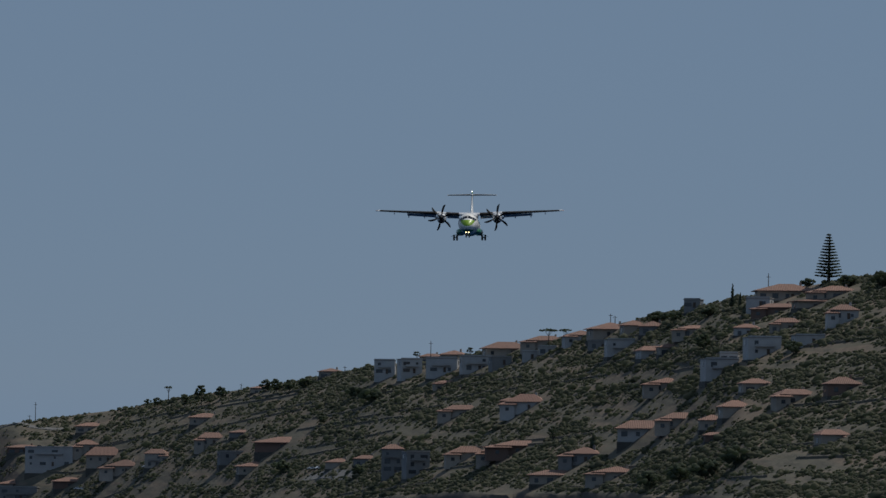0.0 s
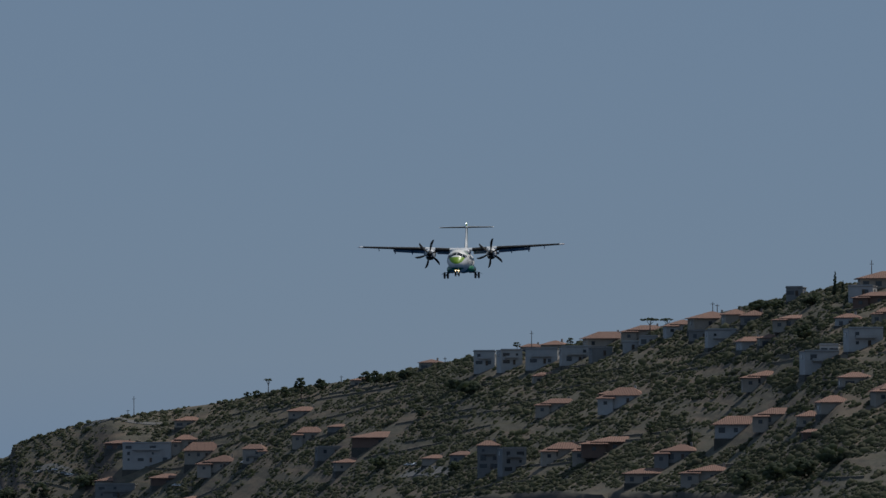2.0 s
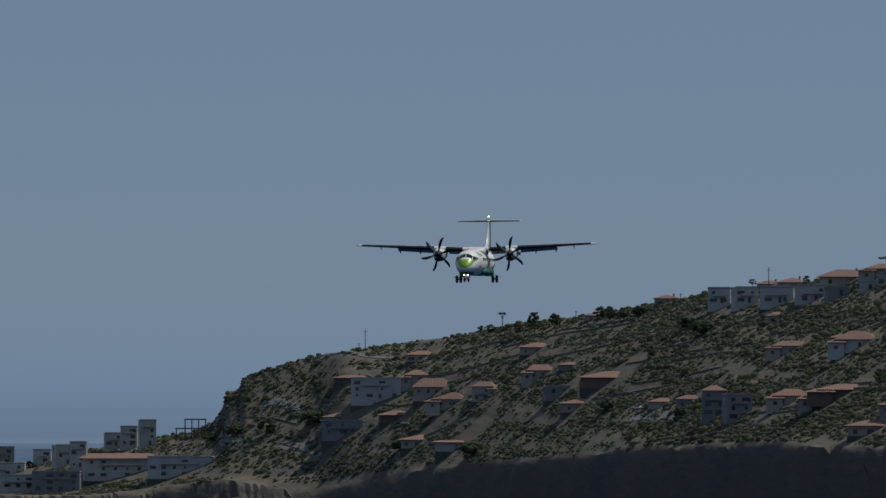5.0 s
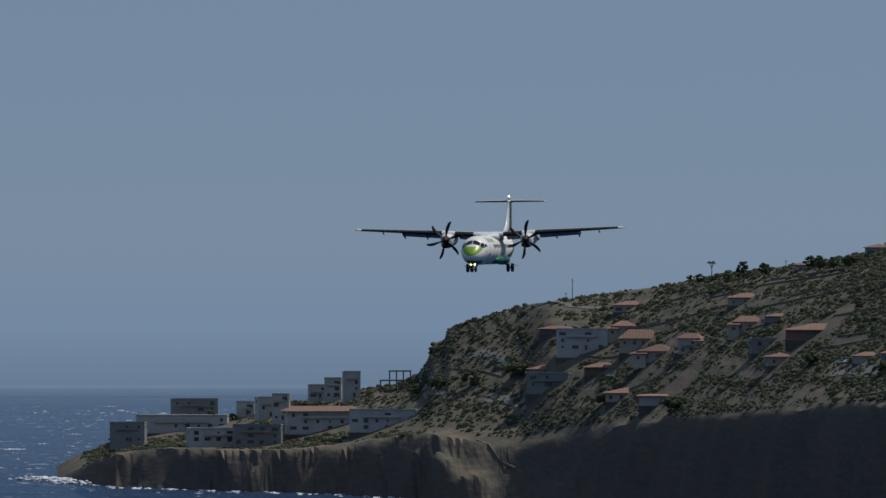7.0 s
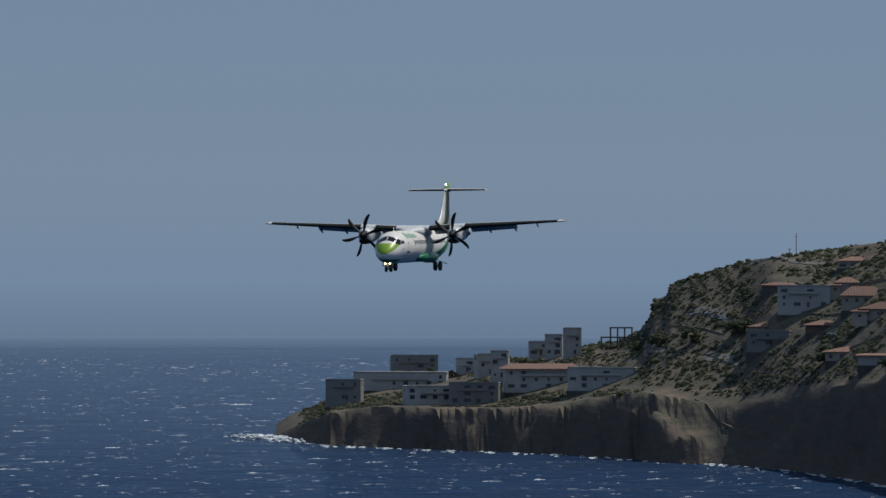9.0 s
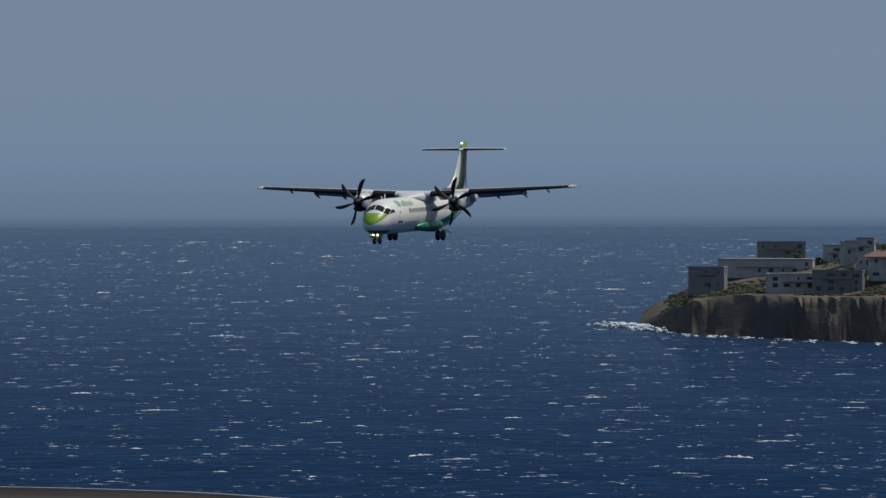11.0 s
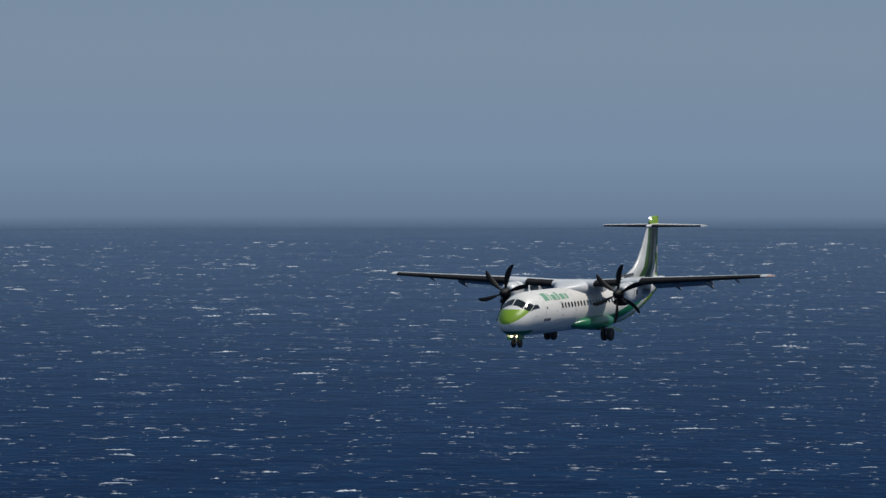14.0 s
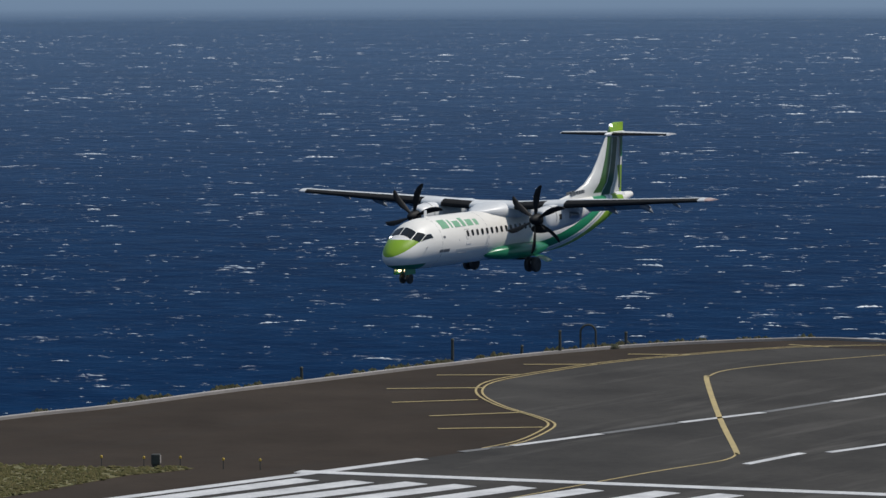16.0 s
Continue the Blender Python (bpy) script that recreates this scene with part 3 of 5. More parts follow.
def tree(x, y, w, h, shape="round", seed=0):
    rnd = random.Random(seed)
    z = up(x, y) - 0.5
    words = {"round": ("broad dark green tree on the slope", "tree"), "umbrella": ("flat-crowned umbrella pine on the ridge", "pine tree"), "cypress": ("slim dark cypress on the ridge", "cypress"), "tiered": ("tall tiered conifer on the ridge", "conifer"), "palm": ("palm with a ball of fronds on the ridge", "palm tree")}[shape]
    e = empty("tree", pose(x, y, z), words[0], words[1], "trees on the ridge")
    bm = bmesh.new()
    trunk_h = {"round": 0.5, "umbrella": 0.82, "cypress": 0.3, "tiered": 0.97, "palm": 0.8}[shape] * h
    tube(bm, (0, 0, -0.5), (0.02 * h, 0, trunk_h), 0.035 * h, 0.012 * h, 8)
    if shape in ("round", "umbrella"):
        for k in range(5):
            a = k * 1.26
            tube(bm, (0.01 * h, 0, trunk_h * 0.7), (w * 0.33 * math.cos(a), w * 0.33 * math.sin(a), trunk_h + 0.12 * h), 0.014 * h, 0.006 * h, 6)
    part("trunk", bm, BARK, e)
    bm = bmesh.new()
    if shape == "round":
        for k in range(46):
            a, q, v = rnd.uniform(0, 6.28), math.sqrt(rnd.random()), rnd.random()
            rr = w * 0.44 * q * math.sqrt(max(0.1, 1 - (2 * v - 0.9) ** 2))
            clump(bm, (rr * math.cos(a), rr * math.sin(a), h * (0.30 + 0.62 * v)), w * rnd.uniform(0.07, 0.15), rnd)
    elif shape == "umbrella":
        for k in range(40):
            a, q = rnd.uniform(0, 6.28), math.sqrt(rnd.random())
            clump(bm, (w * 0.46 * q * math.cos(a), w * 0.46 * q * math.sin(a), h * (0.92 - 0.08 * q + rnd.uniform(-0.04, 0.04))), w * rnd.uniform(0.06, 0.11), rnd, 0.6)
    elif shape == "cypress":
        for k in range(36):
            v = k / 36
            a = rnd.uniform(0, 6.28)
            rr = w * 0.32 * (1 - v) ** 0.6 * rnd.random()
            clump(bm, (rr * math.cos(a), rr * math.sin(a), h * (0.1 + 0.86 * v)), w * 0.32 * (1.05 - v) ** 0.6, rnd, 1.6)
    elif shape == "palm":
        for k in range(34):
            a, el = rnd.uniform(0, 6.28), rnd.uniform(-0.9, 1.3)
            rr = w * 0.36
            clump(bm, (rr * math.cos(a) * math.cos(el), rr * math.sin(a) * math.cos(el), h * 0.82 + rr * math.sin(el) * 0.8), w * 0.13, rnd, 0.6)
    else:
        tiers = 15
        for k in range(tiers):
            v = k / (tiers - 1)
            reach, zz = w * 0.5 * (1 - v) ** 0.8 + 0.2, h * (0.14 + 0.82 * v)
            for i in range(9):
                a = i * 0.698 + k * 0.4
                for q in (0.3, 0.55, 0.8, 1.0):
                    clump(bm, (reach * q * math.cos(a), reach * q * math.sin(a), zz + reach * 0.10 * q * q), h * 0.036 * (1.5 - 0.6 * q), rnd, 0.5)
    part("crown", bm, LEAF, e, smooth=180)


def mast(x, y, h):
    z = up(x, y)
    e = empty("mast", pose(x, y, z - 0.5), "thin dark metal mast on the ridge", "mast", "masts")
    part("pole", tube(bmesh.new(), (0, 0, 0), (0, 0, h), 0.22, 0.14, 6), BARK, e)
    part("crossarm", boxed(-0.9, -0.08, h * 0.86, 0.9, 0.08, h * 0.86 + 0.2), BARK, e)




house(-89, 1777, 9.9, 10.0, -1, "white", "flat", 0.75)
house(-76, 1745, 10.3, 9.9, 18, "white", "flat", 0.75)
house(-59, 1706, 14.7, 9.2, -8, "white", "flat", 0.50)
house(-43, 1675, 13.9, 7.9, 7, "white", "flat", 0.75)
house(-31, 1642, 9.3, 6.2, 14, "grey", "flat", 0.75)
house(-67, 1783, 9.9, 4.1, -12, "cream", "hip", 0.75)
house(-55, 1750, 11.5, 5.3, -16, "cream", "hip", 0.75)
house(-29, 1683, 20.7, 8.0, 14, "cream", "hip", 0.50)
house(-17, 1618, 7.1, 4.4, 0, "white", "flat", 0.75)
house(-10, 1645, 16.5, 5.6, -2, "cream", "hip", 0.50)
house(-9, 1612, 8.1, 3.3, -4, "white", "flat", 0.75)
house(6, 1597, 12.4, 5.5, 14, "white", "hip", 0.75)
house(19, 1562, 19.1, 7.6, 18, "cream", "hip", 0.50)
house(29, 1521, 10.4, 6.4, 14, "cream", "hip", 0.75)
house(23, 1489, 11.8, 6.8, 9, "white", "flat", 0.75)
house(15, 1539, 10.5, 3.7, -7, "grey", "flat", 0.75)
house(37, 1485, 11.3, 5.7, -2, "grey", "hip", 0.75)
house(54, 1405, 12.9, 4.0, -7, "cream", "hip", 0.75)
house(36, 1427, 11.0, 5.1, 17, "white", "hip", 0.75)
house(43, 1403, 8.9, 4.5, 8, "cream", "hip", 0.75)
house(54, 1468, 7.1, 5.2, -16, "grey", "flat", 0.75)
house(73, 1326, 9.5, 4.4, -12, "white", "hip", 0.75)
house(88, 1300, 9.4, 4.8, -6, "cream", "hip", 0.75)
house(79, 1366, 9.7, 5.9, -14, "white", "flat", 0.75)
house(90, 1381, 24.4, 7.5, 3, "cream", "hip", 0.50)
house(86, 1348, 14.5, 4.4, -15, "rust", "hip", 0.50)
house(108, 1333, 16.7, 5.4, 1, "cream", "hip", 0.50)
house(101, 1330, 19.1, 3.9, 14, "cream", "hip", 0.50)
house(108, 1257, 10.1, 8.0, 8, "white", "hip", 0.75)
house(77, 1257, 12.9, 8.0, 11, "white", "flat", 0.75)
house(94, 1242, 11.4, 4.2, 9, "white", "flat", 0.75)
house(61, 1266, 12.9, 8.0, 12, "white", "flat", 0.75)
house(65, 1272, 7.0, 4.7, -8, "white", "flat", 0.75)
house(42, 1333, 14.3, 5.4, 7, "cream", "hip", 0.50)
house(-16, 1489, 15.4, 8.4, -10, "white", "hip", 0.50)
house(-23, 1523, 8.9, 3.7, -14, "rust", "hip", 0.75)
house(-46, 1572, 14.4, 5.4, -8, "cream", "hip", 0.50)
house(-56, 1672, 9.4, 3.2, 15, "cream", "hip", 0.75)
house(33, 1272, 20.9, 8.0, -3, "white", "hip", 0.50)
house(46, 1240, 13.7, 6.0, 0, "cream", "hip", 0.75)
house(65, 1173, 11.0, 6.3, 11, "cream", "hip", 0.75)
house(57, 1185, 9.8, 5.4, 3, "cream", "hip", 0.75)
house(73, 1197, 11.2, 5.0, 10, "cream", "hip", 0.75)
house(86, 1145, 13.0, 5.3, 16, "cream", "hip", 0.75)
house(102, 1126, 12.1, 6.6, 8, "rust", "hip", 0.75)
house(58, 1157, 8.8, 3.2, 6, "rust", "hip", 0.75)
house(95, 1042, 10.3, 5.0, 18, "cream", "hip", 0.75)
house(-40, 1456, 14.2, 6.7, 10, "cream", "hip", 0.50)
house(-26, 1412, 12.9, 7.1, -2, "cream", "hip", 0.75)
house(-16, 1406, 22.3, 5.5, 5, "rust", "hip", 0.50)
house(10, 1294, 13.1, 6.7, -15, "grey", "hip", 0.75)
house(-1, 1290, 21.1, 5.2, 1, "cream", "hip", 0.50)
house(22, 1222, 15.8, 5.5, -6, "cream", "hip", 0.50)
house(-74, 1515, 9.4, 15.4, 4, "grey", "hip", 0.75)
house(-63, 1486, 10.3, 11.0, 18, "grey", "flat", 0.75)
house(-121, 1893, 10.9, 4.3, -10, "cream", "hip", 0.75)
house(-159, 1956, 12.4, 3.2, -3, "cream", "hip", 0.75)
house(-188, 1953, 16.8, 5.7, 1, "cream", "hip", 0.50)
house(-180, 1886, 12.1, 8.0, 2, "cream", "hip", 0.75)
house(-136, 1768, 26.6, 7.1, -9, "rust", "hip", 0.50)
house(-163, 1859, 10.8, 3.7, -12, "grey", "hip", 0.75)
house(-164, 1816, 14.8, 6.0, 14, "grey", "flat", 0.50)
house(-150, 1759, 16.2, 5.9, 14, "cream", "hip", 0.50)
house(-211, 1927, 10.5, 9.4, -11, "cream", "hip", 0.75)
house(-245, 2005, 19.0, 11.0, 6, "cream", "hip", 0.50)
house(-230, 1962, 17.5, 8.3, -12, "cream", "hip", 0.50)
house(-258, 2045, 11.6, 7.9, 10, "cream", "hip", 0.75)
house(-277, 2045, 25.8, 13.1, -7, "white", "flat", 0.50)
house(-295, 2076, 16.3, 4.0, -15, "rust", "hip", 0.50)
house(-260, 2085, 16.3, 5.3, 2, "cream", "hip", 0.50)
house(-263, 2007, 17.8, 5.8, 11, "rust", "hip", 0.50)
house(-297, 2047, 16.1, 5.3, 10, "cream", "hip", 0.50)
house(-103, 1630, 10.9, 4.5, -9, "cream", "hip", 0.75)
house(-89, 1593, 9.7, 4.4, -14, "grey", "hip", 0.75)
house(-291, 2027, 21.8, 9.5, -14, "grey", "flat", 0.50)
house(-243, 1942, 19.8, 6.1, 8, "cream", "hip", 0.50)
house(-215, 1877, 26.4, 4.8, 5, "white", "shed", 0.50)
house(-522, 2278, 24.9, 11.5, 15, "grey", "flat", 0.50)
house(-518, 2233, 48.3, 8.8, 7, "white", "flat", 0.50)
house(-477, 2136, 34.2, 9.1, 20, "white", "flat", 0.50)
house(-455, 2122, 24.7, 10.9, 3, "grey", "flat", 0.50)
house(-486, 2243, 9.7, 8.2, -1, "white", "flat", 0.75)
house(-469, 2212, 10.9, 11.9, 26, "white", "flat", 0.75)
house(-455, 2181, 8.8, 16.0, 5, "white", "flat", 0.75)
house(-444, 2223, 9.6, 9.4, 15, "white", "flat", 0.75)
house(-433, 2211, 8.9, 12.4, 2, "white", "flat", 0.75)
house(-421, 2197, 8.9, 15.5, 16, "white", "flat", 0.75)
house(-426, 2143, 37.2, 13.9, 15, "white", "shed", 0.50)
house(-385, 2098, 33.5, 10.7, -3, "white", "flat", 0.50)
house(-534, 2172, 18.0, 13.3, 7, "grey", "flat", 0.75)
tree(-73, 1754, 3.9, 11.0, "palm", 0)
tree(-216, 2053, 4.7, 10.0, "umbrella", 1)
tree(-194, 1995, 8.7, 12.1, "round", 2)
tree(-204, 2013, 7.0, 8.1, "round", 3)
tree(-222, 2055, 5.3, 5.9, "round", 4)
tree(-183, 1986, 7.5, 7.5, "round", 5)
tree(-157, 1941, 7.4, 6.8, "round", 6)
tree(-150, 1917, 7.9, 7.9, "round", 7)
tree(-142, 1897, 6.7, 7.2, "round", 8)
tree(-134, 1888, 7.8, 5.5, "round", 9)
tree(-9, 1632, 8.5, 8.5, "umbrella", 10)
tree(-1, 1600, 6.4, 8.4, "umbrella", 11)
tree(69, 1409, 2.5, 10.4, "cypress", 12)
tree(72, 1401, 2.0, 6.3, "cypress", 13)
tree(107, 1380, 10.5, 20.6, "tiered", 14)
tree(-46, 1689, 4.1, 10.2, "palm", 15)
tree(39, 1497, 9.4, 5.2, "round", 16)
tree(43, 1477, 7.0, 4.7, "round", 17)
tree(47, 1460, 7.9, 5.1, "round", 18)
tree(60, 1412, 9.1, 4.5, "round", 19)
tree(124, 1309, 9.7, 7.1, "round", 20)
tree(113, 1344, 9.0, 4.9, "round", 21)
tree(99, 1392, 6.9, 3.7, "round", 22)
tree(-229, 2075, 4.5, 4.0, "round", 23)
tree(88, 1229, 8.3, 6.2, "round", 24)
tree(13, 1296, 4.3, 8.6, "cypress", 25)
tree(-4, 1382, 4.9, 6.7, "round", 26)
tree(-118, 1754, 6.8, 5.8, "round", 27)
tree(56, 1343, 8.8, 6.6, "round", 28)
tree(-93, 1729, 15.6, 5.7, "round", 29)
tree(-103, 1769, 10.6, 5.3, "round", 30)
tree(53, 1088, 11.8, 7.9, "round", 31)
tree(44, 1117, 10.0, 8.0, "round", 32)
tree(63, 1070, 11.7, 7.8, "round", 33)
tree(34, 1145, 10.2, 6.9, "round", 34)
tree(-312, 2059, 14.1, 8.5, "round", 35)
tree(-337, 2071, 11.4, 8.5, "round", 36)
tree(-255, 1949, 10.8, 5.4, "round", 37)
tree(-206, 1830, 15.4, 6.2, "round", 38)
tree(-506, 2246, 8.0, 6.7, "round", 39)
tree(-493, 2238, 5.5, 4.3, "round", 40)
tree(-358, 2094, 11.5, 6.9, "round", 41)
tree(-376, 2132, 8.7, 5.8, "round", 42)
tree(-133, 1701, 9.7, 6.3, "round", 43)
tree(-91, 1569, 9.1, 5.0, "round", 44)
mast(-294, 2120, 10.9)
mast(-67, 1774, 10.6)
mast(19, 1585, 5.9)
mast(83, 1387, 11.6)
mast(21, 1575, 5.0)
mast(-297, 2118, 4.0)
mast(-112, 1852, 6.0)
mast(-172, 1978, 5.2)
pavilion(-394, 2176, 15.4, 10.7)
lay([(-346, 2110), (-336, 2102), (-321, 2080)], 5.0, ROADM, "road", "pale road bend below the cliff edge")
lay([(-386, 2184), (-381, 2175), (-365, 2109), (-350, 2074)], 5.0, ROADM, "road", "pale road winding down the headland")
lay([(-328, 2052), (-315, 2042), (-301, 2025)], 6.0, ROADM, "road", "pale yard beside low buildings")
lay([(-323, 2133), (-296, 2109), (-275, 2101)], 4.0, ROADM, "road", "dirt track across the dry slope")
lay([(-119, 1650), (-107, 1620), (-91, 1566)], 6.0, ROADM, "road", "pale yard on the slope")
car(-117, 1660, 10, "white")
car(-113, 1648, 30, "white")
car(-342, 2102, 40, "grey")
car(-333, 2095, 20, "white")
car(-327, 2086, -20, "grey")
car(-324, 2082, 0, "white")
car(-254, 1982, 10, "white")
car(-257, 1988, 0, "white")
car(-217, 1932, 15, "white")


def scrub():
    """Bushes and small trees over the slope in drifts, thin on the dry strips and the rock."""
    rnd = random.Random(11)
    bm = bmesh.new()
    made = 0
    while made < 36000:
        b = rnd.uniform(BEAR[0] + 1.0, 3.0)
        off = rnd.uniform(-230, 330)
        r = float(np.interp(b, RANGE_AT, RANGE)) + off
        x, y = SURVEY[0] + r * math.sin(radians(b)), SURVEY[1] + r * math.cos(radians(b))
        z = up(x, y)
        if z < 9 or off < float(np.interp(b, BEAR, SHORE)) + (30 if b < -9.6 else 50):
            continue
        drift = noise.noise((x / 46, y / 190, z / 5.0)) + 0.5 * noise.noise((x / 15, y / 60, z / 2.0))
        if drift < rnd.uniform(-0.55, 0.1):
            continue
        s = min(2.8, 0.72 * math.exp(rnd.gauss(0.2, 0.42)))
        if any(abs(x - hx) < hr + s and -hr * 1.2 < y - hy < hr + s for hx, hy, hr in SPOTS):
            continue
        clump(bm, (x, y, z + s * 0.1), s, rnd, rnd.uniform(0.55, 0.9))
        for k in range(rnd.randint(1, 2)):
            q = s * rnd.uniform(0.4, 0.75)
            px, py = x + rnd.uniform(-1.3, 1.3) * s, y + rnd.uniform(-1.3, 1.3) * s
            clump(bm, (px, py, up(px, py) + q * 0.1), q, rnd, rnd.uniform(0.55, 0.9))
        made += 1
    tagged(part("scrub", bm, SCRUB, smooth=180), "dark green scrub and small trees covering the slope", "bushes", kind="stuff")


scrub()


def terraces():
    """Low dry-stone walls that follow the slope in short runs."""
    rnd = random.Random(5)
    bm = bmesh.new()
    for k in range(80):
        b0, off = rnd.uniform(-9.5, 2.5), rnd.uniform(-150, 260)
        run = rnd.uniform(0.3, 1.1)
        prev = None
        for i in range(9):
            b = b0 + run * i / 8
            r = float(np.interp(b, RANGE_AT, RANGE)) + off
            x, y = SURVEY[0] + r * math.sin(radians(b)), SURVEY[1] + r * math.cos(radians(b))
            z = up(x, y)
            p = [bm.verts.new((x, y, z - 0.4)), bm.verts.new((x, y, z + 0.8)), bm.verts.new((x, y + 2.2, z + 0.9)), bm.verts.new((x, y + 2.6, z - 0.4))]
            if prev:
                for j in range(3):
                    bm.faces.new((prev[j], p[j], p[j + 1], prev[j + 1]))
            prev = p
    tagged(part("terrace_walls", bm, speckled("dry_stone", (0.09, 0.082, 0.065), (0.135, 0.12, 0.095), 3, 0.95, 0.2)), "low dry-stone terrace walls along the slope", "terraces", kind="stuff")


terraces()


def surf():
    """Broken white water along the foot of the cliffs."""
    rnd = random.Random(8)
    bm = bmesh.new()
    for k in range(1500):
        b = rnd.uniform(BEAR[0] + 0.25, -6.5)
        r0 = float(np.interp(b, RANGE_AT, RANGE) + np.interp(b, BEAR, SHORE))
        thick = 0.4 + 0.6 * abs(math.sin(b * 9.0) * math.sin(b * 23.0 + 1.0))
        r = r0 + 6 - abs(rnd.gauss(0, 1)) * 13 * thick
        x, y = SURVEY[0] + r * math.sin(radians(b)), SURVEY[1] + r * math.cos(radians(b))
        if up(x, y) > 0.4 or thick < rnd.uniform(0.5, 0.95):
            continue
        clump(bm, (x, y, 0.05), rnd.uniform(0.4, 1.6), rnd, 0.22)
    for k in range(150):
        b = rnd.gauss(BEAR[0] + 0.78, 0.16)
        r0 = float(np.interp(b, RANGE_AT, RANGE) + np.interp(b, BEAR, SHORE))
        r = r0 - abs(rnd.gauss(0, 15))
        clump(bm, (SURVEY[0] + r * math.sin(radians(b)), SURVEY[1] + r * math.cos(radians(b)), rnd.uniform(0, 1.6)), rnd.uniform(0.8, 2.2), rnd, 0.5)
    tagged(part("surf", bm, FOAM), "white surf breaking at the foot of the cliffs", "surf", kind="stuff")


surf()

# ---- airfield in the foreground ----
RZ = 13.5


def worn(name, a, b, stain, size):
    """Old asphalt: broad patches, long drag streaks and fine grit."""
    m = Mat(name, a, 0.95)
    m.b.inputs["Specular IOR Level"].default_value = 0.12
    broad, streaks, grit = m.noise(size, 5, 0.6), m.noise(9.0, 4, 0.6, m.pos(1.0, 0.12, 1.0)), m.noise(1.6, 4, 0.7)
    col = m.mix((broad + grit * 0.35).step(0.45, 0.9), a, b)
    col = m.mix(streaks.step(0.56, 0.72) * 0.6, col, stain)
    m.color(m.mix(m.noise(4.5, 3).step(0.64, 0.7) * 0.5, col, a))
    m.bump(grit, 0.03)
    return m.m


SHOULDER = worn("worn_brown_asphalt", (0.029, 0.0215, 0.0155), (0.046, 0.035, 0.0265), (0.036, 0.030, 0.025), 26)


ASPHALT = worn("grey_asphalt", (0.032, 0.030, 0.028), (0.062, 0.058, 0.053), (0.096, 0.090, 0.083), 34)
WHITE_LINE = speckled("white_road_paint", (0.62, 0.62, 0.62), (0.36, 0.36, 0.37), 5, 0.8)
YELLOW_LINE = speckled("yellow_road_paint", (0.46, 0.35, 0.15), (0.30, 0.24, 0.12), 4, 0.8)
FADED_LINE = speckled("faded_grey_paint", (0.17, 0.17, 0.17), (0.11, 0.11, 0.11), 6, 0.85)
CONCRETE = speckled("pale_concrete", (0.34, 0.31, 0.29), (0.24, 0.22, 0.21), 5, 0.9, 0.03)
GRASS = speckled("dry_green_grass", (0.09, 0.095, 0.03), (0.16, 0.13, 0.065), 5, 0.95, 0.2)

far_edge = [(-537.0, 237.2), (-531.8, 434.1), (-524.9, 576.2), (-519.3, 662.3), (-512.9, 694.2), (-509.5, 736.5), (-505.7, 764.2), (-501.9, 797.5), (-498.6, 817.0), (-495.8, 839.7), (-491.0, 858.4), (-485.2, 875.2), (-477.2, 890.1), (-463.6, 908.0), (-451.8, 918.1), (-437.1, 919.5), (-423.9, 921.0), (-405.0, 922.5), (-380.0, 922.0), (-345.0, 915.0), (-300.0, 890.0), (-250.0, 840.0), (-217.0, 770.4), (-267.9, 264.2)]


def airfield():
    cx, cy = -401.9, 549.0
    rings = []
    for spread, z in ((1.0, RZ), (1.006, RZ - 1.2), (1.03, RZ - 9), (1.06, -6.0)):
        rings.append([(cx + (x - cx) * spread, cy + (y - cy) * spread, z) for x, y in far_edge])
    bm = bmesh.new()
    vs = [[bm.verts.new(p) for p in r] for r in rings]
    bm.faces.new(vs[0])
    n = len(far_edge)
    for a, b in zip(vs, vs[1:]):
        for i in range(n):
            bm.faces.new((a[i], a[(i + 1) % n], b[(i + 1) % n], b[i]))
    bmesh.ops.recalc_face_normals(bm, faces=bm.faces)
    tagged(part("pavement", bm, SHOULDER), "dark brown asphalt shoulder on a raised sea platform", "airfield", kind="structure")


airfield()
taxi = [(-430.2, 910.9), (-448.1, 893.6), (-459.9, 866.4), (-467.5, 836.6), (-468.9, 800.3), (-467.0, 782.5), (-460.0, 766.4), (-449.9, 751.8), (-435.7, 736.6), (-420.5, 723.6), (-410.4, 713.3), (-404.5, 701.4), (-397.7, 679.2), (-396.9, 663.7), (-404.9, 612.2), (-414.9, 557.7), (-428.1, 485.3), (-436.4, 257.0), (-277.9, 263.0), (-211.7, 754.0), (-243.0, 823.0), (-294.0, 872.0), (-341.0, 897.0), (-378.0, 903.5), (-402.0, 903.5), (-416.0, 901.5), (-427.3, 899.0), (-441.7, 897.1)]
tagged(part("runway", slab(taxi, RZ - 0.3, RZ + 0.06), ASPHALT), "grey patched asphalt of a runway and its turning area", "runway", kind="structure")
LZ = RZ + 0.08


def marking(name, bm, mat, label, group=""):
    return tagged(part(name, bm, mat), label, "road marking", group, "structure")


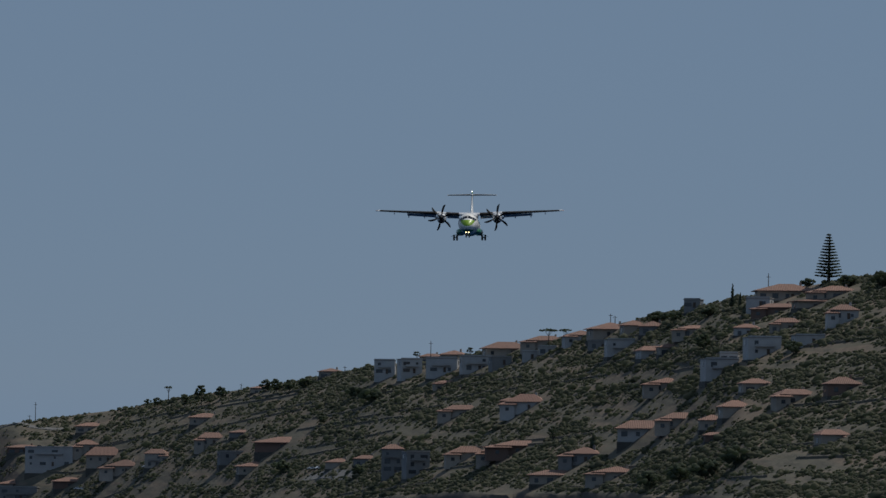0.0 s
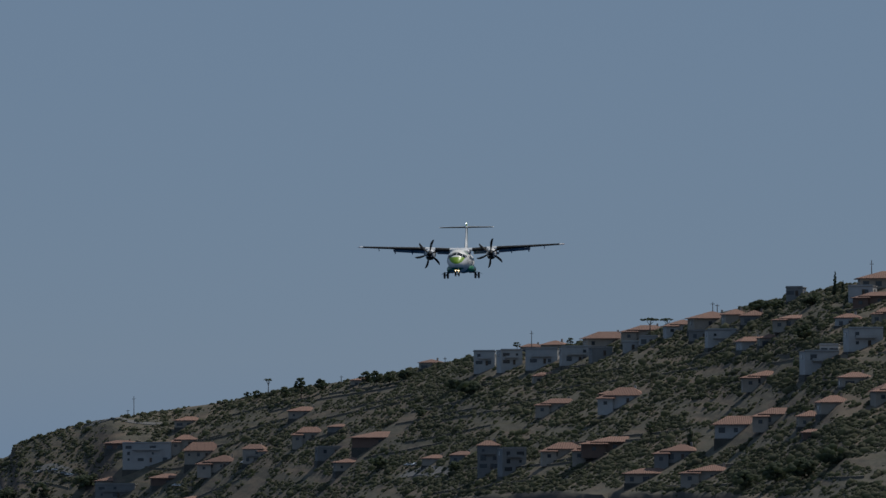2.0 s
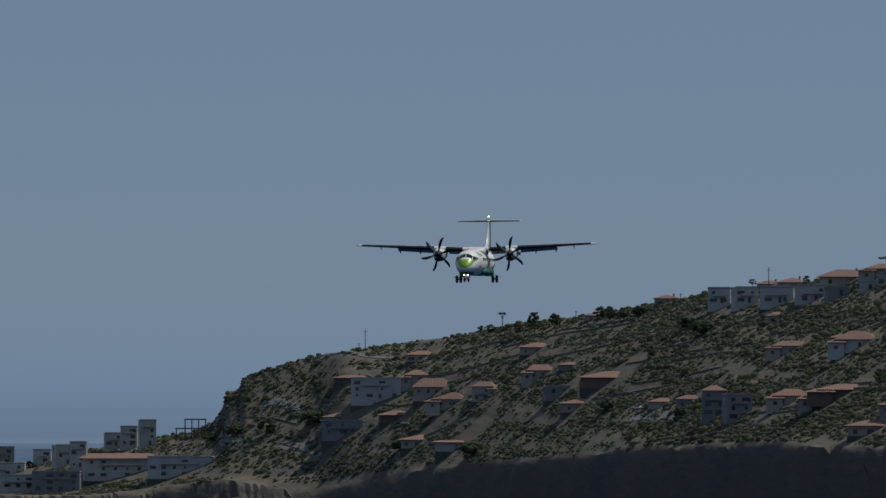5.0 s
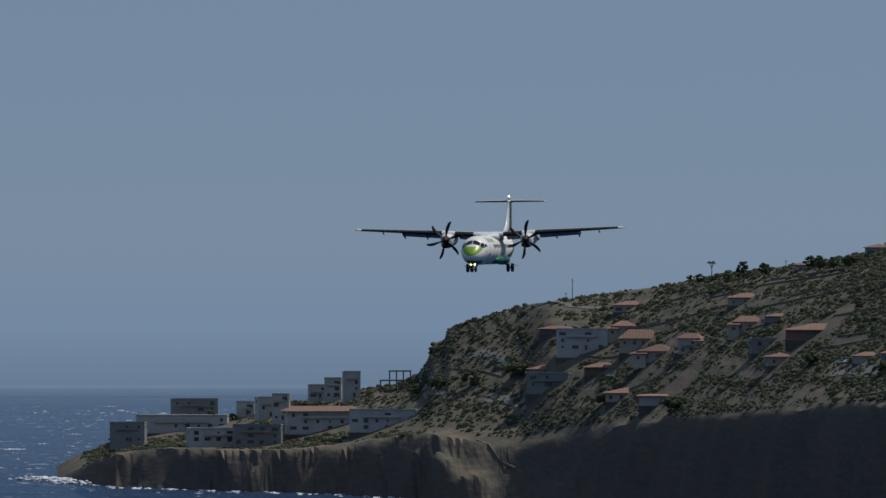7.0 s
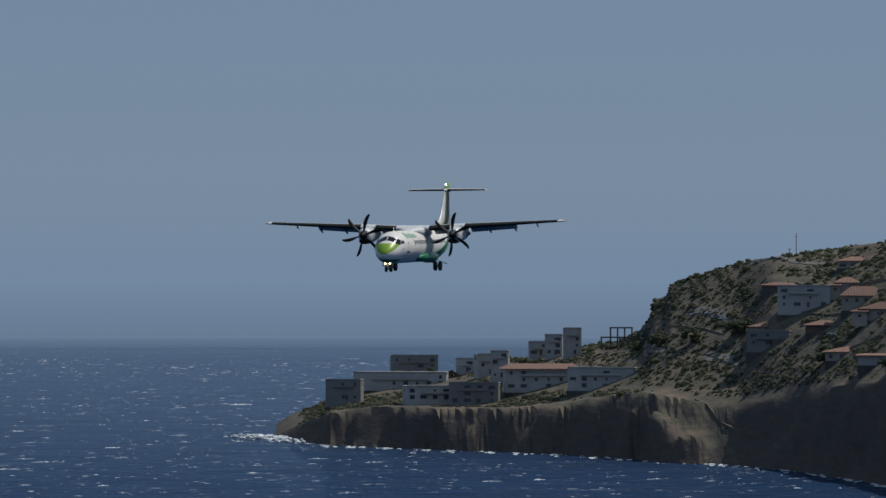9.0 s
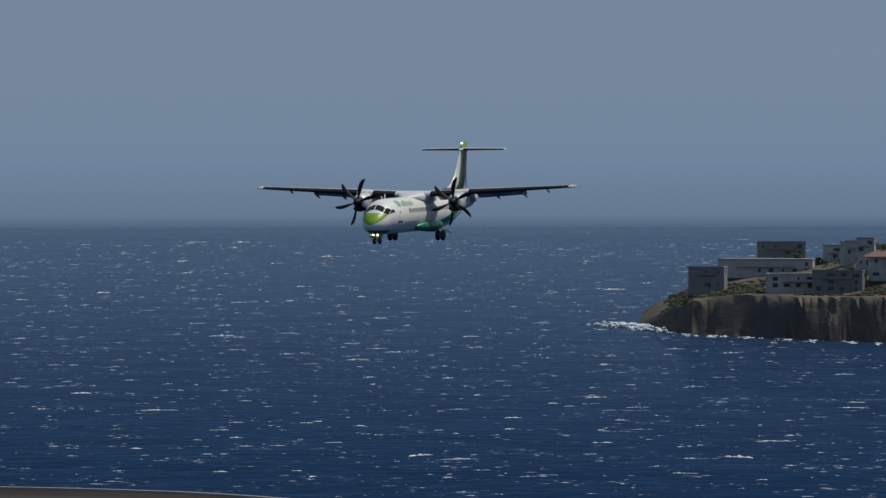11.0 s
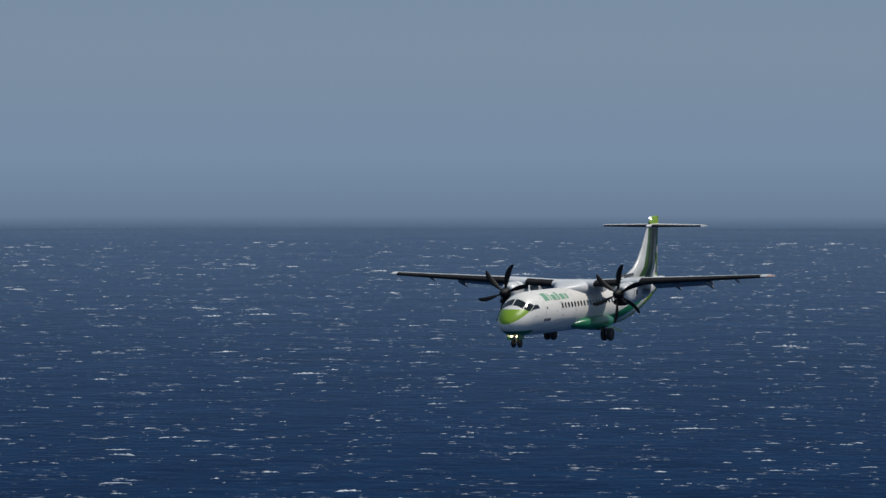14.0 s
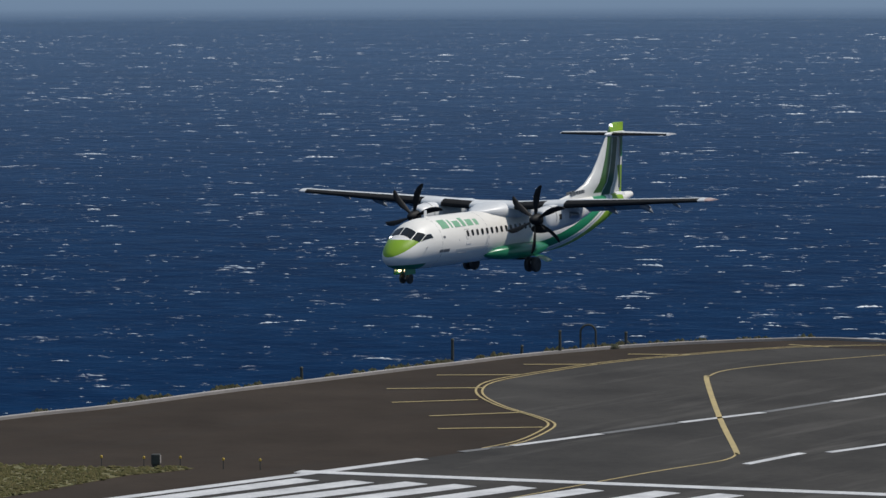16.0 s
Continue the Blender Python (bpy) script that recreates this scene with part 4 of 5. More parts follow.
turn_line = taxi[:14]
for off in (0.0, 2.2):
    marking("edge_line", ribbon([(x - off * 0.9, y + off * 0.25) for x, y in turn_line], 0.5, LZ), YELLOW_LINE, "double yellow line round the curved asphalt edge", "yellow edge lines")
marking("lead_line", ribbon([(-419.1, 887.4), (-429.9, 858.2), (-434.4, 835.2), (-430.5, 818.6)], 0.5, LZ), YELLOW_LINE, "thin yellow curved taxi line")
marking("lead_line", ribbon([(-431.0, 820.7), (-427.5, 812.6), (-386.3, 742.3), (-352.4, 686.5), (-348.5, 679.6)], 1.2, LZ), YELLOW_LINE, "broad yellow taxi line across grey asphalt")
marking("lead_line", ribbon([(-349.5, 681.6), (-345.6, 668.5), (-348.3, 642.2), (-350.2, 596.6), (-353.0, 513.6)], 0.5, LZ), YELLOW_LINE, "thin yellow curved taxi line")


def stripes(rows, width, mat, name, label, group):
    for x0, y0, x1, y1 in rows:
        marking(name, ribbon([(x0, y0), (x1, y1)], width, LZ + (0.012 if name == "threshold_line" else 0.0), smooth=1), mat, label, group)


stripes([(-487.5, 791.7, -470.9, 802.2), (-480.6, 758.7, -463.0, 771.3), (-463.5, 733.4, -450.0, 747.6), (-441.2, 712.9, -427.6, 729.1), (-426.1, 691.6, -408.5, 705.1), (-483.1, 824.1, -467.5, 833.4), (-474.5, 859.3, -459.9, 865.4), (-452.2, 900.7, -440.8, 899.9), (-432.2, 921.5, -423.9, 914.9)], 1.1, YELLOW_LINE, "shoulder_stripe", "yellow shoulder stripe painted on dark asphalt", "shoulder stripes")
stripes([(-395.8, 671.1, -391.2, 699.8), (-387.6, 727.4, -382.0, 754.4), (-379.4, 782.2, -375.8, 811.2), (-338.5, 665.1, -338.0, 688.1), (-333.9, 691.7, -329.2, 717.4)], 2.0, WHITE_LINE, "centre_dash", "worn white dashed line on grey asphalt", "white dashes")
stripes([(-391.2, 700.8, -387.6, 726.4), (-382.0, 755.4, -379.4, 781.1), (-399.1, 656.2, -396.3, 670.0)], 2.2, FADED_LINE, "faded_dash", "ground-off grey trace of an old line", "faded dashes")
stripes([(-418.3, 537.0, -405.0, 610.1), (-405.0, 610.1, -399.3, 641.7)], 3.2, WHITE_LINE, "side_line", "white runway side line", "side lines")
stripes([(-409.0, 610.7, -291.1, 633.1)], 4.2, WHITE_LINE, "threshold_line", "broad white line across the runway end", "")
stripes([(-413.4, 527.4, -400.0, 600.4), (-404.2, 530.4, -388.8, 602.6), (-395.1, 534.5, -378.6, 605.8), (-383.8, 540.8, -368.4, 607.0), (-369.6, 542.3, -357.1, 610.3), (-355.4, 543.9, -343.8, 612.8), (-337.1, 545.9, -329.4, 616.5), (-325.9, 547.1, -317.1, 618.9)], 6.0, WHITE_LINE, "threshold_bar", "broad white threshold bar on the runway", "threshold bars")


def kerb():
    pts = [(x * 1.0 + 1.2, y - 1.0) for x, y in far_edge[2:22]]
    bm = ribbon(pts, 1.7, RZ - 0.2, 0.85, smooth=4)
    tagged(part("kerb", bm, CONCRETE), "pale low concrete kerb along the seaward edge", "kerb", kind="structure")


kerb()


def tuft(bm, x, y, z, s, rnd, squash=0.7):
    """A ragged clump of foliage: a few crossed, jittered wedges."""
    for k in range(5):
        a = rnd.uniform(0, 6.28)
        c = Vector((x + s * rnd.uniform(-0.5, 0.5), y + s * rnd.uniform(-0.5, 0.5), z + s * rnd.uniform(0.1, 0.6) * squash))
        ps = []
        for i in range(5):
            q = a + i * 1.2566
            ps.append(bm.verts.new(c + Vector((math.cos(q), math.sin(q), rnd.uniform(-0.6, 0.6) * squash)) * s * rnd.uniform(0.3, 0.6)))
        top = bm.verts.new(c + Vector((0, 0, s * squash * rnd.uniform(0.4, 0.7))))
        for i in range(5):
            bm.faces.new((ps[i], ps[(i + 1) % 5], top))


def verge():
    rnd = random.Random(4)
    outline = [(-469.2, 590.6), (-457.0, 594.0), (-444.8, 597.9), (-435.5, 603.6), (-429.9, 605.2), (-431.6, 596.8), (-434.7, 590.3), (-434.3, 546.4), (-438.2, 484.2), (-478.4, 479.9)]
    tagged(part("verge", slab(outline, RZ - 0.2, RZ + 0.15), GRASS), "patch of dry grass beside the runway", "grass", kind="structure")
    bm = bmesh.new()
    xs, ys = [p[0] for p in outline], [p[1] for p in outline]
    for k in range(2600):
        x, y = rnd.uniform(min(xs), max(xs)), rnd.uniform(max(ys) - 60, max(ys))
        inside = False
        for (ax, ay), (bx, by) in zip(outline, outline[1:] + outline[:1]):
            if (ay > y) != (by > y) and x < (bx - ax) * (y - ay) / (by - ay) + ax:
                inside = not inside
        if inside:
            tuft(bm, x, y, RZ + 0.1, rnd.uniform(0.4, 1.1), rnd, 0.5)
    tagged(part("grass", bm, leaf_material("grass_blades", (0.10, 0.10, 0.035), (0.2, 0.16, 0.08))), "short dry grass tufts", "grass", kind="stuff")
    bm = bmesh.new()
    for k in range(260):
        i = rnd.randrange(3, 14)
        (x0, y0), (x1, y1) = far_edge[i], far_edge[i + 1]
        t = rnd.random()
        if wob(x0 + (x1 - x0) * t, y0 + (y1 - y0) * t, 9.0) > -0.1:
            tuft(bm, x0 + (x1 - x0) * t - 2.2, y0 + (y1 - y0) * t + 1.5, RZ - 0.6, rnd.uniform(0.8, 2.3), rnd, 0.8)
    tagged(part("weeds", bm, leaf_material("dry_weeds", (0.05, 0.05, 0.03), (0.13, 0.11, 0.07))), "dry weeds growing along the kerb", "weeds", kind="stuff")


verge()
DARK = speckled("dark_metal", (0.03, 0.033, 0.03), (0.055, 0.06, 0.05), 1.0, 0.7)
GOLD = speckled("yellow_enamel", (0.55, 0.36, 0.03), (0.42, 0.28, 0.03), 0.6, 0.5)


def edge_light(x, y):
    e = empty("edge_light", pose(x, y, RZ) @ Matrix.Scale(0.6, 4), "small yellow runway edge light on a thin stem", "runway light", "runway edge lights")
    part("stem", tube(bmesh.new(), (0, 0, 0), (0, 0, 3.0), 0.16, 0.12, 8), DARK, e)
    part("lamp_head", loft([[(r * math.cos(a * 0.785), r * math.sin(a * 0.785), z) for a in range(8)] for r, z in ((0.18, 2.9), (0.42, 3.0), (0.45, 3.5), (0.25, 3.8), (0.1, 3.85))]), GOLD, e, "yellow lamp head")


for q in ((-447.8, 599.2), (-439.6, 602.1), (-433.5, 605.9), (-424.3, 607.4), (-417.2, 609.8)):
    edge_light(*q)


def cabinet(x, y):
    e = empty("cabinet", pose(x, y, RZ, 0, 0, 25) @ Matrix.Scale(0.58, 4), "small grey metal cabinet on a dark stand", "cabinet")
    part("stand", boxed(-1.2, -1.0, 0, 1.2, 1.0, 1.1, bevel=0.1), DARK, e)
    part("body", boxed(-1.5, -1.3, 1.1, 1.5, 1.3, 4.6, bevel=0.18), DARK, e)
    part("door", boxed(1.5, -1.0, 1.4, 1.62, 1.0, 4.2, bevel=0.04), CONCRETE, e, "pale grey cabinet door")


cabinet(-437.6, 603.4)


def post(x, y, h, lean):
    e = empty("fence_post", pose(x, y, RZ - 0.5, lean, 0, 0), "dark weathered post on the seaward edge", "post", "posts on the edge")
    part("shaft", tube(bmesh.new(), (0, 0, 0), (0, 0, h), 0.42, 0.34, 8), DARK, e)
    part("cap", tube(bmesh.new(), (0, 0, h), (0, 0, h + 0.35), 0.5, 0.3, 8), DARK, e)


for x, y, h, lean in ((-508.3, 766.1, 3.4, 2), (-502.7, 823.9, 5.6, 0), (-495.3, 844.0, 2.8, -2), (-490.5, 854.2, 5.8, 1), (-484.6, 876.3, 4.0, 0)):
    post(x, y, h, lean)


def hoop():
    e = empty("ladder_hoop", pose(-488.9, 865.1, RZ - 0.5, 0, 0, 40), "dark bent pipe hoop on the seaward edge", "pipe hoop")
    bm = bmesh.new()
    pts = [Vector((-1.9, 0, 0)), Vector((-1.9, 0, 4.8))] + [Vector((-1.9 * math.cos(a), 0, 4.8 + 1.9 * math.sin(a))) for a in [i * math.pi / 10 for i in range(1, 10)]] + [Vector((1.9, 0, 4.8)), Vector((1.9, 0, 0))]
    for a, b in zip(pts, pts[1:]):
        tube(bm, a, b, 0.26, 0.26, 8)
    part("pipe", bm, DARK, e)


hoop()


def shrub(x, y, s, seed):
    rnd = random.Random(seed)
    bm = bmesh.new()
    for k in range(9):
        tuft(bm, x + rnd.uniform(-1, 1) * s, y + rnd.uniform(-1, 1) * s, RZ - 0.4 + rnd.uniform(0, 0.6) * s, s * 0.9, rnd)
    tagged(part("shrub", bm, SCRUB), "low dark green shrub behind the kerb", "shrub")


for i, (x, y, s) in enumerate(((-485.7, 870.8, 1.3), (-498.5, 834.0, 0.8), (-479.3, 889.9, 1.0))):
    shrub(x, y, s, i)


# ---- aircraft: nose towards -y, port wing towards +x, nose tip at y = 0 ----
GREEN, LIME, DEEP = (0.012, 0.19, 0.085), (0.22, 0.37, 0.025), (0.015, 0.085, 0.06)
PAINT = (0.74, 0.74, 0.74)


def fuselage_paint():
    m = Mat("fuselage_paint", PAINT, 0.4, 0.0, 0.0)
    m.b.inputs["Specular IOR Level"].default_value = 0.3
    x, y, z = m.xyz()
    dirt = m.noise(2.5, 5, 0.6, m.pos(1, 0.25, 1)).step(0.35, 0.8)
    white = m.mix(dirt, (0.80, 0.775, 0.73), (0.60, 0.575, 0.53))
    nose = (z - (y * 0.46 - 0.56)).above(0.0) .least((y * -0.05 + 0.42 - z).above(0.0)).least(y.below(3.1))
    col = m.mix(nose, white, LIME)
    chin = z.below(-1.02).least(y.below(2.6)).least((z + y * 0.05).below(-0.9))
    col = m.mix(chin, col, GREEN)
    t = y - 10.2
    sweep = z - (t * t * 0.0155 - 0.95)
    aft = y.above(10.0)
    band = sweep.below(0.0).least(sweep.above(-0.62)).least(aft).least(y.below(24.0))
    col = m.mix(band, col, GREEN)
    belly = sweep.below(-0.62).least(y.below(15.5)).least(aft)
    col = m.mix(belly, col, GREEN)
    grey = sweep.below(-0.74).least(sweep.above(-0.84)).least(y.above(15.5))
    col = m.mix(grey, col, (0.42, 0.45, 0.48))
    lime = sweep.below(-0.98).least(y.above(16.0)).least(y.below(26.0)).least(sweep.above(-2.7))
    col = m.mix(lime, col, LIME)
    m.color(col)
    m.feed("Roughness", dirt * 0.15 + 0.36)
    return m.m


def fin_paint():
    m = Mat("fin_paint", PAINT, 0.32, 0.0, 0.3)
    x, y, z = m.xyz()
    white = m.mix(m.noise(1.5, 4).step(0.4, 0.8), (0.70, 0.69, 0.66), (0.58, 0.57, 0.55))
    h = z - 1.4
    lead = y - (h * 0.80 + 22.1 - h * h * 0.035)
    d = (z - 1.4) * 0.17
    col = white
    k = lead * (h * 0.72 - 4.35).op("POWER", -1.0) * -1.0
    curve = k + (h - 1.9) * (h - 1.9) * 0.02
    col = m.mix(curve.above(0.17).least(curve.below(0.42)).least(h.above(0.2)), col, (0.05, 0.12, 0.03))
    col = m.mix(curve.above(0.44).least((k - h * 0.03).below(0.62)), col, DEEP)
    col = m.mix((k - h * 0.03).above(0.66).least((k - h * 0.03).below(0.72)), col, (0.42, 0.48, 0.48))
    col = m.mix((k + h * 0.10).above(0.93).least(h.below(1.7)), col, LIME)
    col = m.mix(k.above(0.84).least(h.above(2.2)).least(h.below(3.5)), col, GREEN)
    col = m.mix(z.above(4.95).least(y.above(25.0)), col, LIME)
    m.color(col)
    return m.m


def panel_paint(name, a, b, rough=0.4, coat=0.15):
    m = Mat(name, a, rough, 0.0, coat)
    m.b.inputs["Specular IOR Level"].default_value = 0.5 if coat else 0.2
    v = (m.noise(1.6, 5) + m.noise(0.3, 3) * 0.4).step(0.5, 0.95)
    m.color(m.mix(v, a, b))
    return m.m


FUSE, FINP = fuselage_paint(), fin_paint()
SKIN = panel_paint("white_wing_paint", (0.70, 0.70, 0.70), (0.58, 0.58, 0.57))
GREYP = panel_paint("grey_underside_paint", (0.36, 0.36, 0.37), (0.26, 0.26, 0.27))
BOOT = panel_paint("black_rubber_boot", (0.008, 0.008, 0.009), (0.016, 0.016, 0.016), 0.75, 0.0)
BLADE = panel_paint("black_blade_paint", (0.008, 0.008, 0.009), (0.015, 0.015, 0.016), 0.6, 0.0)
TYRE = panel_paint("tyre_rubber", (0.012, 0.012, 0.012), (0.03, 0.028, 0.027), 0.8)
STEEL = Mat("bare_steel", (0.45, 0.45, 0.46), 0.35, 0.9).m
HUBM = panel_paint("pale_wheel_hub", (0.55, 0.55, 0.55), (0.35, 0.35, 0.35))
GREENP = panel_paint("green_fairing_paint", GREEN, (0.016, 0.15, 0.075), 0.3)
GREENT = panel_paint("green_lettering", (0.14, 0.33, 0.19), (0.17, 0.37, 0.22), 0.4)
GREYT = panel_paint("grey_lettering", (0.10, 0.11, 0.12), (0.14, 0.15, 0.16), 0.4)
PALET = panel_paint("faint_lettering", (0.50, 0.52, 0.52), (0.56, 0.57, 0.57), 0.4)
REDW = panel_paint("red_white_tip", (0.30, 0.13, 0.11), (0.42, 0.38, 0.36), 0.45)
PANE = Mat("dark_cabin_glass", (0.012, 0.014, 0.016), 0.06).m
LAMP = glow("warm_landing_lamp", (1.0, 0.78, 0.42), 9)
BEACON = glow("white_beacon", (1.0, 1.0, 1.0), 6)

ST = [(0.0, -0.62, 0.03, 0.03), (0.07, -0.61, 0.26, 0.24), (0.25, -0.58, 0.48, 0.44), (0.6, -0.50, 0.74, 0.69), (1.05, -0.41, 0.95, 0.89), (1.6, -0.27, 1.12, 1.10), (2.1, -0.13, 1.23, 1.26), (2.6, -0.05, 1.31, 1.34), (3.3, -0.01, 1.39, 1.40), (4.4, 0.0, 1.43, 1.43), (10.0, 0.0, 1.43, 1.43), (17.0, 0.0, 1.43, 1.43), (18.5, 0.05, 1.39, 1.38), (20.0, 0.17, 1.27, 1.26), (21.8, 0.38, 1.05, 1.05), (23.5, 0.62, 0.80, 0.82), (25.0, 0.88, 0.54, 0.56), (26.2, 1.10, 0.34, 0.37), (27.0, 1.22, 0.26, 0.26), (27.5, 1.27, 0.19, 0.18), (27.7, 1.28, 0.03, 0.03)]


def hull(y, a, off=0.0):
    """A point on the fuselage at station y and angle a, from straight up towards port."""
    ys = [s[0] for s in ST]
    z, rx, rz = (float(np.interp(y, ys, [s[k] for s in ST])) for k in (1, 2, 3))
    return Vector(((rx + off) * math.sin(a), y, z + (rz + off) * math.cos(a)))


def hull_patch(corners, off=0.015, nu=6, nv=4, rim=True):
    """A thin plate that lies on the fuselage between four (y, angle) corners."""
    bm = bmesh.new()
    grid = []
    for j in range(nv + 1):
        row = []
        for i in range(nu + 1):
            u, v = i / nu, j / nv
            y, a = [(1 - u) * (1 - v) * corners[0][k] + u * (1 - v) * corners[1][k] + u * v * corners[2][k] + (1 - u) * v * corners[3][k] for k in (0, 1)]
            row.append((bm.verts.new(hull(y, a, off)), bm.verts.new(hull(y, a, -0.02))))
        grid.append(row)
    for j in range(nv):
        for i in range(nu):
            bm.faces.new([grid[j + q][i + p][0] for p, q in ((0, 0), (1, 0), (1, 1), (0, 1))])
    border = [grid[0][i] for i in range(nu + 1)] + [grid[j][nu] for j in range(1, nv + 1)] + [grid[nv][i] for i in range(nu - 1, -1, -1)] + [grid[j][0] for j in range(nv - 1, 0, -1)]
    for i in range(len(border)):
        a, b = border[i], border[(i + 1) % len(border)]
        bm.faces.new((a[0], b[0], b[1], a[1]))
    bmesh.ops.recalc_face_normals(bm, faces=bm.faces)
    return bm


def foil(chord, thick, n=14):
    """An aerofoil ring from the trailing edge over the top and back, as (along, up)."""
    pts = []
    for i in range(n):
        x = 0.5 * (1 + math.cos(math.pi * i / n))
        pts.append((x, 1))
    for i in range(n):
        x = 0.5 * (1 - math.cos(math.pi * i / n))
        pts.append((x, -1))
    out = []
    for x, s in pts:
        t = 5 * thick * (0.2969 * math.sqrt(x) - 0.126 * x - 0.3516 * x * x + 0.2843 * x ** 3 - 0.1036 * x ** 4)
        out.append((x * chord, chord * (s * t * (1.15 if s > 0 else 0.85)) + chord * 0.03 * math.sin(math.pi * x)))
    return out


def wing_at(x):
    """Leading edge, chord, height and thickness of the wing x metres from the middle."""
    a = abs(x)
    k = max(0.0, (a - 4.9) / 8.6)
    return 11.28 + 0.62 * k, 2.57 - 1.05 * k, 1.52 + 0.60 * max(0.0, (a - 1.4) / 12.1), 0.18 - 0.05 * k


def wing_skin(x0, x1, n, lo=0.0, hi=1.0, grow=0.0):
    secs = []
    for i in range(n + 1):
        x = x0 + (x1 - x0) * i / n
        le, c, z, t = wing_at(x)
        ring = [(p, q) for p, q in foil(c, t) if lo * c - 1e-6 <= p <= hi * c + 1e-6]
        secs.append([(x, le + p - (grow if p < 0.03 * c else 0), z + q + (grow if q > 0 else -grow)) for p, q in ring])
    return loft(secs)


plane = empty("airplane", pose(0, 0, 113.04, 0.38, 0, 0) @ pose(0, 0, 0, 0, -0.50, 0) @ pose(0, -12, -1.5), "white and green twin-propeller airliner in flight, wheels down", "airplane")


def fuselage():
    secs = []
    ys = [s[0] for s in ST]
    for y in sorted(set(ys + [0.15, 0.4, 0.8, 1.3, 1.85, 2.35, 2.95, 3.8] + [5 + i for i in range(12)])):
        secs.append([hull(y, 2 * math.pi * i / 48) for i in range(48)])
    return part("fuselage", loft(secs), FUSE, plane, smooth=50)


body = fuselage()
# windscreen: six panes
for s in (1, -1):
    for c in (((1.26, 0.03), (1.30, 0.74), (1.84, 0.66), (1.86, 0.03)), ((1.34, 0.78), (1.68, 1.16), (2.30, 1.02), (1.90, 0.70)), ((1.76, 1.19), (2.80, 1.27), (2.72, 1.08), (2.38, 1.03))):
        part("windscreen_pane", hull_patch([(y, s * a) for y, a in c], 0.012), PANE, body, "dark cockpit pane")
    for c in ((1.7, 0.35), (1.9, 0.85)):
        bm = bmesh.new()
        tube(bm, hull(c[0] - 0.42, s * (c[1] + 0.12), 0.04), hull(c[0] + 0.05, s * c[1], 0.04), 0.014, 0.01, 6)
        part("wiper", bm, BLADE, body)

# cabin windows
def cabin_window():
    bm = bmesh.new()
    ring = [bm.verts.new((0.0, 0.115 * (abs(math.cos(a)) ** 0.7) * (1 if math.cos(a) > 0 else -1), 0.18 * (abs(math.sin(a)) ** 0.7) * (1 if math.sin(a) > 0 else -1))) for a in [2 * math.pi * i / 14 for i in range(14)]]
    back = [bm.verts.new((-0.05, v.co.y, v.co.z)) for v in ring]
    bm.faces.new(ring)
    for i in range(14):
        bm.faces.new((ring[i], ring[(i + 1) % 14], back[(i + 1) % 14], back[i]))
    bmesh.ops.recalc_face_normals(bm, faces=bm.faces)
    me = bpy.data.meshes.new("cabin_window")
    bm.to_mesh(me)
    bm.free()
    me.materials.append(PANE)
    return me


pane_mesh = cabin_window()
for s in (1, -1):
    for i in range(24):
        y = 6.35 + 0.53 * i
        ob = new("cabin_window", pane_mesh)
        ob.parent = body
        rx = float(np.interp(y, [q[0] for q in ST], [q[2] for q in ST]))
        ob.matrix_local = Matrix.Translation((s * (rx * 0.966 + 0.012), y, 0.40)) @ Euler((0, radians(-s * 13) if s > 0 else radians(13), 0 if s > 0 else math.pi)).to_matrix().to_4x4()


def hull_line(points, w, mat, name, parent=body, label=""):
    """A thin raised seam along (y, angle) points."""
    bm = bmesh.new()
    for (y0, a0), (y1, a1) in zip(points, points[1:]):
        tube(bm, hull(y0, a0, 0.0), hull(y1, a1, 0.0), w, w, 5)
    return part(name, bm, mat, parent, label)


SEAM = panel_paint("panel_seam", (0.30, 0.30, 0.30), (0.4, 0.4, 0.4))
for s in (1, -1):
    for y0, y1, a0, a1 in ((5.35, 6.25, 0.98, 2.05), (19.0, 19.75, 0.98, 1.95), (6.12, 6.58, 1.12, 1.72)):
        hull_line([(y0, s * a0), (y1, s * a0), (y1, s * (a0 + a1) / 2), (y1, s * a1), (y0, s * a1), (y0, s * (a0 + a1) / 2), (y0, s * a0)], 0.016, SEAM, "door_seam")
for y in (3.6, 8.6):
    hull_line([(y, -2.6 + 0.26 * i) for i in range(21)], 0.012, SEAM, "frame_seam")
